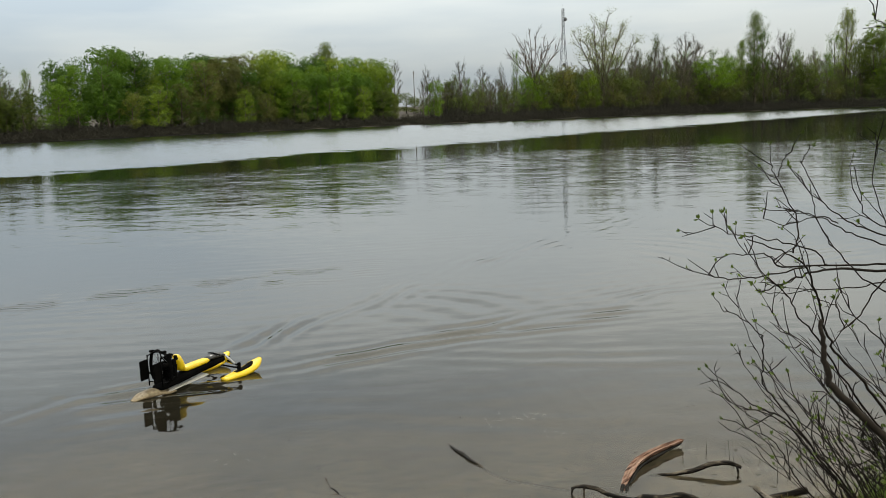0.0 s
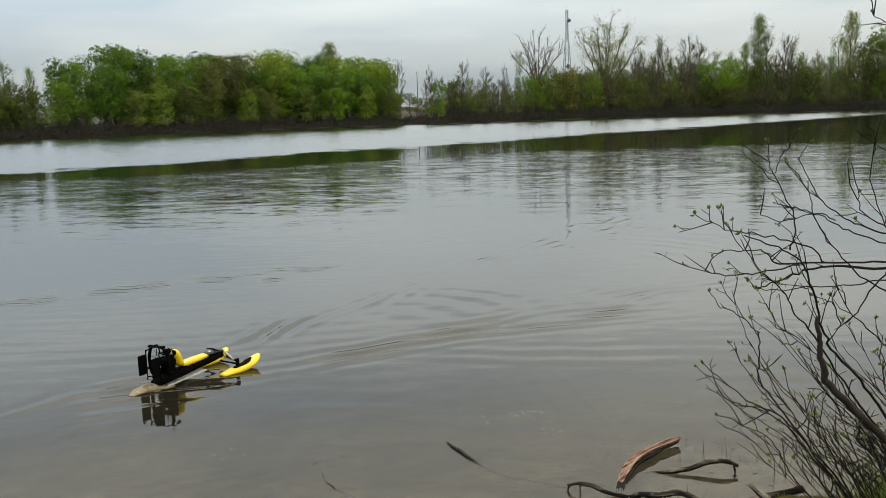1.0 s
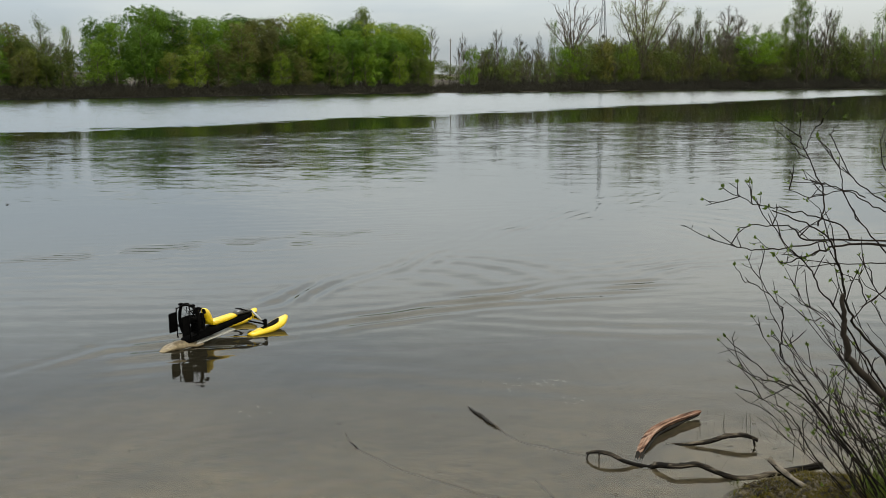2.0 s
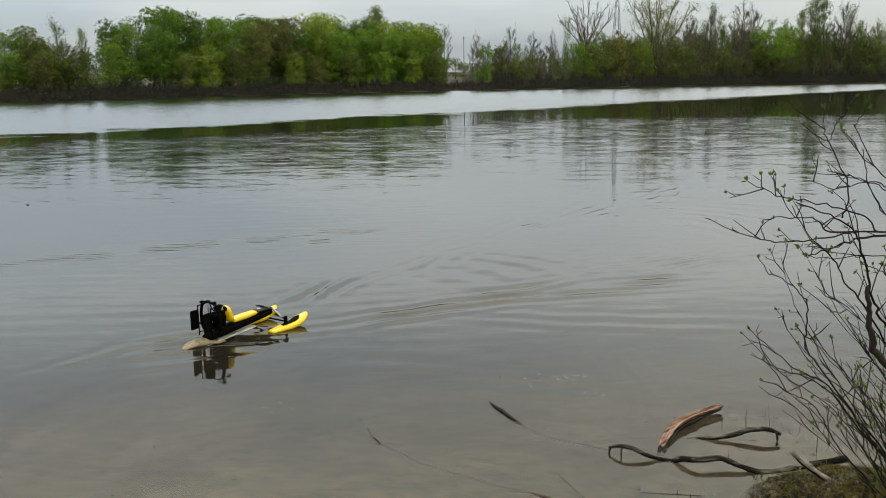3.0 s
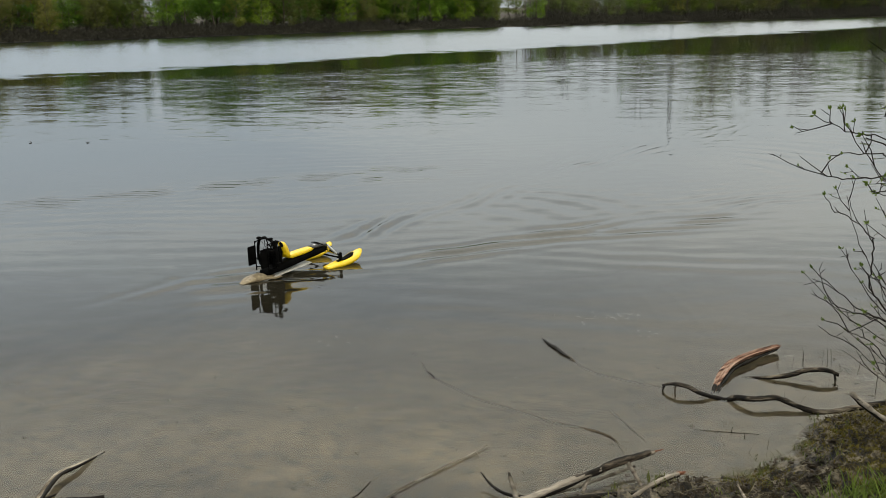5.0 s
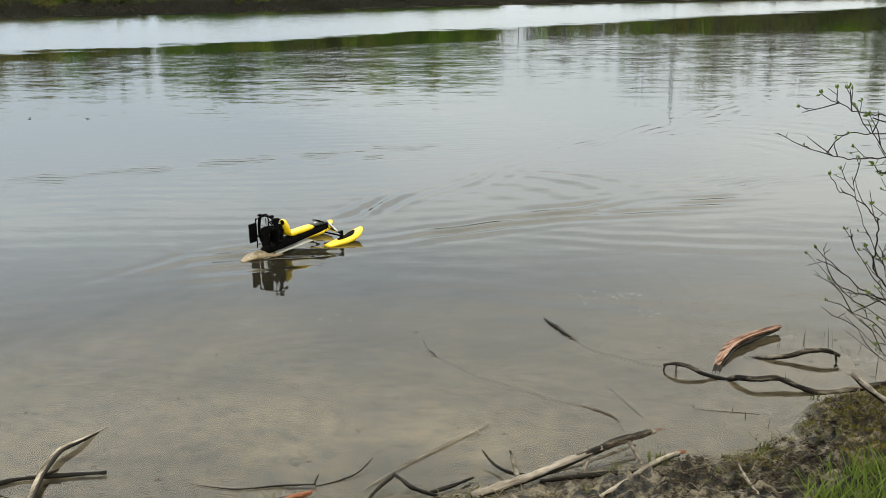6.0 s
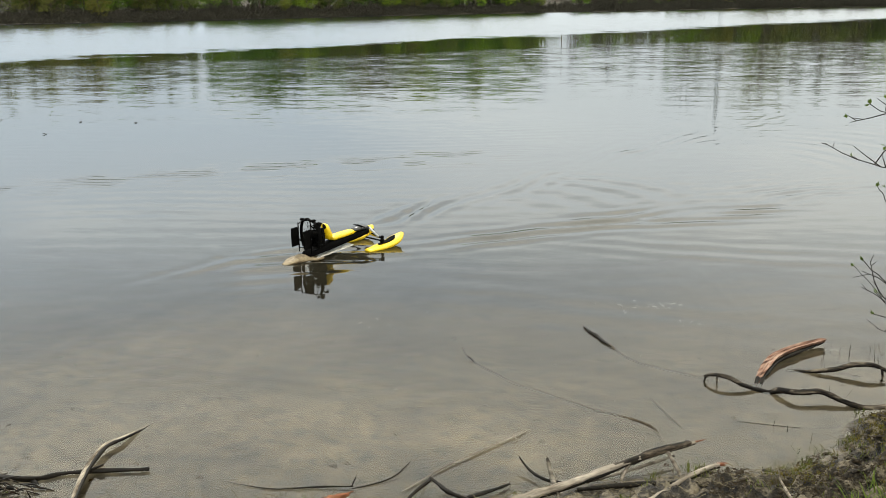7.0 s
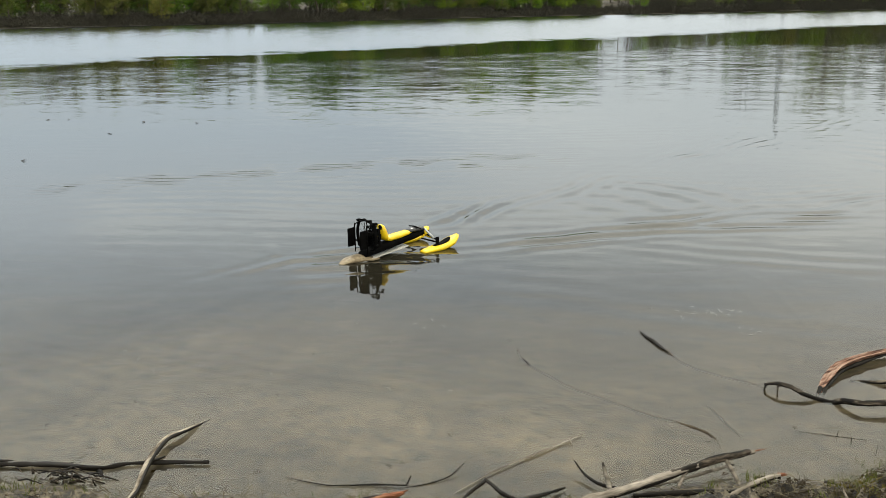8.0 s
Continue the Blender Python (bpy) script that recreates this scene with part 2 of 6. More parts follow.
BLACK = grainy("black_plastic", [(0.3, (0.0015, 0.0015, 0.0015)), (0.7, (0.0045, 0.0045, 0.0045))], 12.0, 0.7, fine=120, fine_amount=0.2, bump=0.08, depth=0.001, shine=0.02)
SMOKED = grainy("smoked_screen", [(0.3, (0.010, 0.010, 0.011)), (0.7, (0.028, 0.029, 0.031))], 8.0, 0.3, fine=60, bump=0.02, depth=0.001)
CLOUDY = grainy("cloudy_tan_water", [(0.3, (0.11, 0.080, 0.044)), (0.7, (0.32, 0.255, 0.16))], 22.0, 0.55, fine=60, bump=0.3, depth=0.004, shine=0.25)
HULL_WHITE = grainy("white_hull_bottom", [(0.3, (0.375, 0.36, 0.3225)), (0.7, (0.54, 0.525, 0.4875))], 7.0, 0.4, fine=60, bump=0.05, depth=0.001)


def math_node(nn, ll, op, a, b=None, clamp=False):
    n = nn.new("ShaderNodeMath")
    n.operation = op
    n.use_clamp = clamp
    for i, v in enumerate((a, b)):
        if v is None:
            continue
        if isinstance(v, (int, float)):
            n.inputs[i].default_value = v
        else:
            ll.new(v, n.inputs[i])
    return n.outputs[0]


def range_node(nn, ll, v, a, b, c, d):
    r = nn.new("ShaderNodeMapRange")
    for key, val in (("From Min", a), ("From Max", b), ("To Min", c), ("To Max", d)):
        r.inputs[key].default_value = val
    ll.new(v, r.inputs["Value"])
    return r.outputs["Result"]


def ground_material():
    """Silty lake bed, wet mud at the edge, moss and soil on the bank, dry earth beyond."""
    m, nn, ll, bs = nodes_of("lake_bed_and_bank")
    geo = nn.new("ShaderNodeNewGeometry")
    sep = nn.new("ShaderNodeSeparateXYZ")
    ll.new(geo.outputs["Position"], sep.inputs["Vector"])
    broad = noise_node(nn, ll, 1.6, 4.0, 0.58, (1.0, 0.6, 1.0))
    blot = noise_node(nn, ll, 15.0, 5.0, 0.64, (0.85, 1.0, 1.0))
    scour = noise_node(nn, ll, 3.0, 5.0, 0.6, (5.0, 1.1, 1.0), along=-35)
    fine = noise_node(nn, ll, 38.0, 4.0, 0.65)
    sand = ramp_node(nn, ll, broad.outputs["Fac"], [(0.36, (0.050, 0.0395, 0.0265)), (0.5, (0.078, 0.062, 0.042)), (0.64, (0.112, 0.090, 0.062))])
    spots = ramp_node(nn, ll, blot.outputs["Fac"], [(0.32, (0.12, 0.12, 0.12)), (0.40, (0.55, 0.55, 0.55)), (0.48, (1.0, 1.0, 1.0)), (0.66, (1.5, 1.49, 1.45))])
    grit = ramp_node(nn, ll, fine.outputs["Fac"], [(0.32, (0.74, 0.74, 0.74)), (0.66, (1.14, 1.14, 1.14))])
    bed = mixed(nn, ll, 1.0, sand.outputs["Color"], spots.outputs["Color"], "MULTIPLY")
    bed = mixed(nn, ll, 1.0, bed, grit.outputs["Color"], "MULTIPLY")
    lines = ramp_node(nn, ll, scour.outputs["Fac"], [(0.36, (0.78, 0.78, 0.78)), (0.5, (1.0, 1.0, 1.0)), (0.66, (1.18, 1.17, 1.14))])
    bed = mixed(nn, ll, 1.0, bed, lines.outputs["Color"], "MULTIPLY")
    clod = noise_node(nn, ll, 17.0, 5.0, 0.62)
    # dark wet mud; the shade in the relief's hollows is also put into this colour
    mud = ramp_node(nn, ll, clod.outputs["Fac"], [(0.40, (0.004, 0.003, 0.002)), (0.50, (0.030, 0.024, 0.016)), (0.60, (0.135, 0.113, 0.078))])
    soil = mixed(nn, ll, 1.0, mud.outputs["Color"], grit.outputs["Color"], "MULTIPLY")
    turf = ramp_node(nn, ll, blot.outputs["Fac"], [(0.36, (0.018, 0.020, 0.008)), (0.6, (0.060, 0.066, 0.022))])
    turfy = math_node(nn, ll, "MULTIPLY", range_node(nn, ll, sep.outputs["Z"], 0.16, 0.24, 0.0, 1.0), range_node(nn, ll, broad.outputs["Fac"], 0.42, 0.56, 0.0, 1.0))
    soil = mixed(nn, ll, turfy, soil, turf.outputs["Color"])
    above = nn.new("ShaderNodeMapRange")
    above.inputs["From Min"].default_value = -0.035
    above.inputs["From Max"].default_value = 0.03
    ll.new(sep.outputs["Z"], above.inputs["Value"])
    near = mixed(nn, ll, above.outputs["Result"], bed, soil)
    far_col = ramp_node(nn, ll, broad.outputs["Fac"], [(0.35, (0.022, 0.018, 0.012)), (0.58, (0.045, 0.038, 0.024)), (0.75, (0.085, 0.072, 0.046))])
    far = nn.new("ShaderNodeMapRange")
    far.inputs["From Min"].default_value = 60.0
    far.inputs["From Max"].default_value = 70.0
    ll.new(sep.outputs["Y"], far.inputs["Value"])
    ll.new(mixed(nn, ll, far.outputs["Result"], near, far_col.outputs["Color"]), bs.inputs["Base Color"])
    wet = nn.new("ShaderNodeMapRange")
    wet.inputs["From Min"].default_value = 0.0
    wet.inputs["From Max"].default_value = 0.12
    wet.inputs["To Min"].default_value = 0.38
    wet.inputs["To Max"].default_value = 0.9
    ll.new(sep.outputs["Z"], wet.inputs["Value"])
    ll.new(wet.outputs["Result"], bs.inputs["Roughness"])
    bs.inputs["Specular IOR Level"].default_value = 0.3
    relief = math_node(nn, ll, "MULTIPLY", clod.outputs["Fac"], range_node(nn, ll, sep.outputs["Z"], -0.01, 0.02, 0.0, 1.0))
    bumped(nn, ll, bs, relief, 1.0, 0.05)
    return m


def water_material():
    """Lake water: a gloss by Fresnel over clear shallows that turn cloudy with silt offshore.
    A breeze roughens the far water beyond a slanting edge."""
    m = bpy.data.materials.new("lake_water")
    m.use_nodes = True
    nn, ll = m.node_tree.nodes, m.node_tree.links
    nn.clear()
    out = nn.new("ShaderNodeOutputMaterial")
    geo = nn.new("ShaderNodeNewGeometry")
    sep = nn.new("ShaderNodeSeparateXYZ")
    ll.new(geo.outputs["Position"], sep.inputs["Vector"])
    px, py = sep.outputs["X"], sep.outputs["Y"]
    # the slanting edge of the breeze
    edge = math_node(nn, ll, "ADD", math_node(nn, ll, "MULTIPLY", px, 1.25), BREEZE_EDGE)
    past = math_node(nn, ll, "SUBTRACT", py, edge)
    ragged = noise_node(nn, ll, 0.22, 7.0, 0.72, (0.5, 1.0, 1.0))
    past = math_node(nn, ll, "ADD", past, range_node(nn, ll, ragged.outputs["Fac"], 0.2, 0.8, -8.0, 8.0))
    breeze = range_node(nn, ll, past, -3.0, 5.0, 0.0, 1.0)
    west = math_node(nn, ll, "ADD", px, math_node(nn, ll, "MULTIPLY", py, 0.49))
    # the strip of mirror water, and the ripples on its near side
    strip = math_node(nn, ll, "MINIMUM", math_node(nn, ll, "ADD", math_node(nn, ll, "MULTIPLY", px, 0.70), 44.5), math_node(nn, ll, "ADD", math_node(nn, ll, "MULTIPLY", px, 0.05), 47.0))
    below = math_node(nn, ll, "SUBTRACT", strip, py)
    below = math_node(nn, ll, "ADD", below, range_node(nn, ll, ragged.outputs["Fac"], 0.2, 0.8, 3.0, -3.0))
    # long streaks where the ripples fade and gather
    paws = noise_node(nn, ll, 1.0, 5.0, 0.65, (0.13, 0.55, 1.0))
    paw = range_node(nn, ll, paws.outputs["Fac"], 0.34, 0.64, 0.45, 1.2)
    offshore = range_node(nn, ll, py, 6.0, 24.0, 0.0, 1.0)
    slope = math_node(nn, ll, "ADD", range_node(nn, ll, py, 14.0, 30.0, CALM_SLOPE, 0.002), math_node(nn, ll, "MULTIPLY", math_node(nn, ll, "MULTIPLY", paw, offshore), PAW_SLOPE))
    chop = math_node(nn, ll, "MULTIPLY", range_node(nn, ll, py, 14.0, 31.0, 0.12, 1.0), range_node(nn, ll, below, -1.0, 3.5, 0.0, CHOP_SLOPE))
    chop = math_node(nn, ll, "MULTIPLY", chop, paw)
    slope = math_node(nn, ll, "ADD", slope, chop)
    slope = math_node(nn, ll, "ADD", slope, math_node(nn, ll, "MULTIPLY", breeze, BREEZE_SLOPE))
    n1 = noise_node(nn, ll, 1.0, 2.0, 0.6, (4.6, 25.0, 1.0))
    n2 = noise_node(nn, ll, 1.0, 3.0, 0.55, (1.3, 5.6, 1.0))
    n3 = noise_node(nn, ll, 1.0, 4.0, 0.6, (0.75, 1.7, 1.0))
    s3 = nn.new("ShaderNodeSeparateColor")
    ll.new(n3.outputs["Color"], s3.inputs["Color"])
    swell = range_node(nn, ll, py, 12.0, 24.0, 0.3, 0.7)
    s1 = nn.new("ShaderNodeSeparateColor")
    s2 = nn.new("ShaderNodeSeparateColor")
    ll.new(n1.outputs["Color"], s1.inputs["Color"])
    ll.new(n2.outputs["Color"], s2.inputs["Color"])
    tilt = []
    for ch, amount in (("Red", 0.28), ("Green", 1.0)):
        a = math_node(nn, ll, "SUBTRACT", s1.outputs[ch], 0.5)
        b = math_node(nn, ll, "SUBTRACT", s2.outputs[ch], 0.5)
        c = math_node(nn, ll, "MULTIPLY", math_node(nn, ll, "SUBTRACT", s3.outputs[ch], 0.5), swell)
        both = math_node(nn, ll, "ADD", math_node(nn, ll, "MULTIPLY", a, 1.1), math_node(nn, ll, "MULTIPLY", b, 0.8))
        both = math_node(nn, ll, "ADD", both, c)
        tilt.append(math_node(nn, ll, "MULTIPLY", math_node(nn, ll, "MULTIPLY", both, slope), amount * 4.0))
    # the wavelets in the breeze run towards the near bank
    tilt[1] = math_node(nn, ll, "SUBTRACT", tilt[1], math_node(nn, ll, "MULTIPLY", breeze, BREEZE_LEAN))
    comb = nn.new("ShaderNodeCombineXYZ")
    ll.new(tilt[0], comb.inputs["X"])
    ll.new(tilt[1], comb.inputs["Y"])
    add = nn.new("ShaderNodeVectorMath")
    add.operation = "ADD"
    ll.new(geo.outputs["Normal"], add.inputs[0])
    ll.new(comb.outputs["Vector"], add.inputs[1])
    norm = nn.new("ShaderNodeVectorMath")
    norm.operation = "NORMALIZE"
    ll.new(add.outputs["Vector"], norm.inputs[0])
    gloss = nn.new("ShaderNodeBsdfGlossy")
    ruffle = math_node(nn, ll, "MULTIPLY", range_node(nn, ll, py, 14.0, 30.0, 0.0, 0.05), range_node(nn, ll, below, -1.0, 3.5, 0.0, 1.0))
    ll.new(math_node(nn, ll, "ADD", math_node(nn, ll, "ADD", ruffle, 0.03), math_node(nn, ll, "MULTIPLY", breeze, 0.05)), gloss.inputs["Roughness"])
    gloss.inputs["Color"].default_value = (1, 1, 1, 1)
    ll.new(norm.outputs["Vector"], gloss.inputs["Normal"])
    fres = nn.new("ShaderNodeFresnel")
    fres.inputs["IOR"].default_value = 1.333
    ll.new(norm.outputs["Vector"], fres.inputs["Normal"])
    clear = nn.new("ShaderNodeBsdfTransparent")
    clear.inputs["Color"].default_value = (0.90, 0.91, 0.86, 1)
    silt = nn.new("ShaderNodeBsdfDiffuse")
    cloud = noise_node(nn, ll, 0.35, 3.0, 0.5)
    tint = ramp_node(nn, ll, cloud.outputs["Fac"], [(0.3, SILT_DARK), (0.7, SILT_LIGHT)])
    deep = range_node(nn, ll, py, 9.0, 26.0, 0.0, 1.0)
    ll.new(mixed(nn, ll, deep, tint.outputs["Color"], (0.007, 0.009, 0.007)), silt.inputs["Color"])
    turbid = range_node(nn, ll, math_node(nn, ll, "ADD", py, range_node(nn, ll, cloud.outputs["Fac"], 0.2, 0.8, -1.0, 1.0)), 4.0, 8.0, 0.03, 0.93)
    body = nn.new("ShaderNodeMixShader")
    ll.new(turbid, body.inputs["Fac"])
    ll.new(clear.outputs["BSDF"], body.inputs[1])
    ll.new(silt.outputs["BSDF"], body.inputs[2])
    top = nn.new("ShaderNodeMixShader")
    ll.new(fres.outputs["Fac"], top.inputs["Fac"])
    ll.new(body.outputs["Shader"], top.inputs[1])
    ll.new(gloss.outputs["BSDF"], top.inputs[2])
    ll.new(top.outputs["Shader"], out.inputs["Surface"])
    return m


BREEZE_EDGE, BREEZE_SLOPE, BREEZE_LEAN, CALM_SLOPE, PAW_SLOPE, CHOP_SLOPE = 63.0, 0.03, 0.078, 0.009, 0.003, 0.030
SILT_DARK, SILT_LIGHT = (0.016, 0.0145, 0.010), (0.026, 0.0235, 0.016)

# ---- ground and lake ----
FAR_X = (-500, -160, -105, -75, -69, -47, -39, -7, 40, 90, 150, 500)
FAR_Y = (-40, 66, 122, 146, 153, 186, 197, 225, 262, 298, 320, 330)
NEAR_X = (-60, -8, -2.7, -2.0, -1.2, -0.2, 0.5, 1.0, 1.25, 1.42, 1.6, 1.8, 4.0, 12, 60)
NEAR_Y = (1.5, 2.6, 3.06, 3.12, 3.28, 3.45, 3.70, 3.90, 4.10, 4.36, 4.50, 4.57, 4.85, 4.6, 3.0)


def far_shore(x):
    return np.interp(x, FAR_X, FAR_Y)


def near_shore(x):
    return np.interp(x, NEAR_X, NEAR_Y)


def wavy(x, y, fx, fy, seed):
    """A smooth, cheap, repeatable unevenness between about -1 and 1."""
    r = random.Random(seed)
    out = 0.0
    for k in range(7):
        a, p, s = r.uniform(0, 6.28), r.uniform(0, 6.28), r.uniform(0.55, 1.9)
        out = out + np.sin(fx * s * x * math.cos(a) + fy * s * y * math.sin(a) + p)
    return out / 3.2


def ground_height(x, y):
    x, y = np.asarray(x, float), np.asarray(y, float)
    s = y - near_shore(x) + 0.05 * wavy(x, y, 7, 7, 3)
    lump = 0.020 * wavy(x, y, 16, 16, 5) + 0.018 * wavy(x, y, 36, 36, 6) + 0.018 * wavy(x, y, 70, 70, 7)
    bank = np.minimum(-s * 0.20, 0.14 + 0.10 * np.clip(-s - 0.7, 0, 2)) + lump * np.clip(-s * 4, 0, 1)
    patch = np.interp(x, (0.1, 0.6, 1.35, 1.7), (0.3, 1.0, 1.0, 0.4)) * np.exp(-((s + 0.25) / 0.32) ** 2) * np.clip(-s * 7, 0, 1)
    bank = bank + patch * (0.046 * (0.5 - np.abs(wavy(x, y, 24, 30, 12))) + 0.034 * (0.45 - np.abs(wavy(x, y, 58, 66, 13))))
    bed = -(0.075 * s + 0.014 * s * s)
    bed = np.maximum(bed, -3.0) + (0.010 * wavy(x, y, 5, 7, 8) + 0.004 * wavy(x, y, 17, 23, 9)) * np.clip(s * 3, 0, 1)
    near = np.where(s < 0, bank, bed)
    d = y - far_shore(x)
    far = np.where(d > 0, np.minimum(0.25 * d, 0.9 + 0.03 * d), np.maximum(0.12 * d, -3.0)) + 0.2 * wavy(x, y, 0.3, 0.3, 4) * np.clip(d, 0, 1)
    far = np.minimum(far, 7.0)
    return np.where(y > 40, far, near)


def spaced(lo, hi, step, reach_lo, reach_hi, grow=1.16):
    mid = list(np.arange(lo, hi + step * 0.5, step))
    a, d = lo, step
    left = []
    while a > reach_lo:
        d *= grow
        a -= d
        left.append(a)
    b, d = mid[-1], step
    right = []
    while b < reach_hi:
        d = min(d * grow, 9.0) if b < 420 else d * 1.4
        b += d
        right.append(b)
    return np.array(left[::-1] + mid + right)


def sheet(name, xs, ys, height):
    gx, gy = np.meshgrid(xs, ys)
    gz = height(gx, gy)
    nx, ny = len(xs), len(ys)
    idx = np.arange(nx * ny).reshape(ny, nx)
    quads = np.stack([idx[:-1, :-1], idx[:-1, 1:], idx[1:, 1:], idx[1:, :-1]], -1).reshape(-1, 4)
    me = bpy.data.meshes.new(name)
    me.from_pydata(np.stack([gx, gy, gz], -1).reshape(-1, 3).tolist(), [], quads.tolist())
    me.polygons.foreach_set("use_smooth", [True] * len(me.polygons))
    me.update()
    return me


ground = mesh_part("ground", sheet("ground", spaced(-3.2, 2.6, 0.015, -2500, 2500, 1.12), spaced(2.5, 4.9, 0.015, -300, 3000, 1.07), ground_height), ground_material())
tagged(ground, "silty lake bed rising to a muddy grass bank and wooded far shore", "ground", kind="structure")

WAKE_AT = np.array((-1.62, 7.45))
WAKE_TURN = radians(48)


def water_height(x, y):
    c, s_ = math.cos(WAKE_TURN), math.sin(WAKE_TURN)
    rx, ry = x - WAKE_AT[0], y - WAKE_AT[1]
    s = rx * c + ry * s_
    l = -rx * s_ + ry * c
    al = np.sqrt(l * l + 0.012)
    ahead_s = np.clip(s, 0, None)
    back = np.clip(s * 1.4, 0, 1) * np.exp(-ahead_s / 5.5)
    arm = np.exp(-((al - 0.50 - math.tan(radians(10)) * s) / (0.20 + 0.05 * ahead_s)) ** 2)
    z = 0.0130 * back * arm * np.sin(27.0 * (al * 0.86 - s * 0.30) + 1.4 * wavy(x, y, 2.6, 2.6, 21) + 1.0 * wavy(x, y, 6.0, 5.0, 34)) * np.clip(0.7 + wavy(x, y, 1.9, 1.9, 32), 0.15, 1.3)
    inner = np.exp(-(l / (0.30 + 0.15 * ahead_s)) ** 2)
    z = z + 0.0090 * back * inner * np.sin(13.0 * s + 5.0 * l * l + 1.5 * wavy(x, y, 2.5, 2.5, 22)) * np.clip(wavy(x, y, 1.2, 1.2, 29) + 0.6, 0, 1)
    # the slower ring of wash at the far end of the near arm
    rim = np.exp(-((x - 1.1) / 0.85) ** 2 - ((y - 8.55 - 0.55 * (x - 1.1)) / 0.32) ** 2)
    z = z + 0.0095 * rim * np.sin(27 * (y - 0.28 * x) + 1.3 * wavy(x, y, 2.2, 2.2, 36)) * np.clip(0.6 + wavy(x, y, 3, 3, 37), 0.1, 1.2)
    # churned water close round the craft
    tx, ty = x + 2.15, y - 6.72
    near_craft = np.exp(-((tx * 0.8 + ty * 0.6) / 0.75) ** 2 - ((-tx * 0.6 + ty * 0.8) / 0.42) ** 2)
    z = z + 0.009 * near_craft * np.sin(26 * (0.95 * ty - 0.30 * tx) + 2.0 * wavy(x, y, 3, 5, 23)) * np.clip(0.5 + wavy(x, y, 4, 7, 31), 0, 1.2)
    ahead = np.exp(-((tx + 0.55 + 0.9 * np.abs(ty + 0.15)) / 0.16) ** 2) * np.exp(-(np.abs(ty + 0.15) / 0.5) ** 2)
    z = z + 0.006 * ahead * np.sin(22 * (tx + 0.6 * np.abs(ty)))
    # an older wash crossing the calm water
    band = y - (11.75 + 0.42 * (x + 1.4) - 0.02 * (x + 1.4) ** 2)
    old = np.exp(-(band / 0.75) ** 2) * np.clip((-0.3 - x) / 1.2, 0, 1) * np.clip((x + 9.5) / 3.0, 0, 1)
    z = z + 0.0036 * old * np.sin(33 * (y - 0.25 * x) + 2.0 * wavy(x, y, 1.3, 1.6, 24) + 1.8 * wavy(x, y, 7.0, 3.0, 33)) * np.clip(wavy(x, y, 7.0, 5.0, 25) + 0.62, 0, 1)
    # faint rings over the shelf
    ring = np.exp(-((y - 6.6) / 1.2) ** 2) * np.exp(-((x - 1.3) / 2.2) ** 2)
    z = z + 0.0024 * ring * np.sin(20 * (y + 0.12 * x) + 1.6 * wavy(x, y, 1.1, 1.4, 26)) * np.clip(wavy(x, y, 1.3, 2.4, 27) + 0.45, 0, 1)
    calm = np.clip((y - 4.6) / 1.2, 0, 1) * np.clip((26 - y) / 8, 0, 1) * np.clip((14 - np.abs(x)) / 4, 0, 1)
    z = z + 0.0006 * calm * np.sin(19 * (y - 0.22 * x) + 2.5 * wavy(x, y, 0.9, 1.2, 28)) * np.clip(wavy(x, y, 0.5, 1.0, 30) + 0.4, 0, 1)
    return z


water = mesh_part("water", sheet("water", spaced(-9.0, 5.0, 0.05, -2400, 2400, 1.13), spaced(2.6, 15.0, 0.04, 0.5, 700, 1.05), water_height), water_material())
tagged(water, "calm grey lake water mirroring woods, clear over shallows", "water", kind="structure")


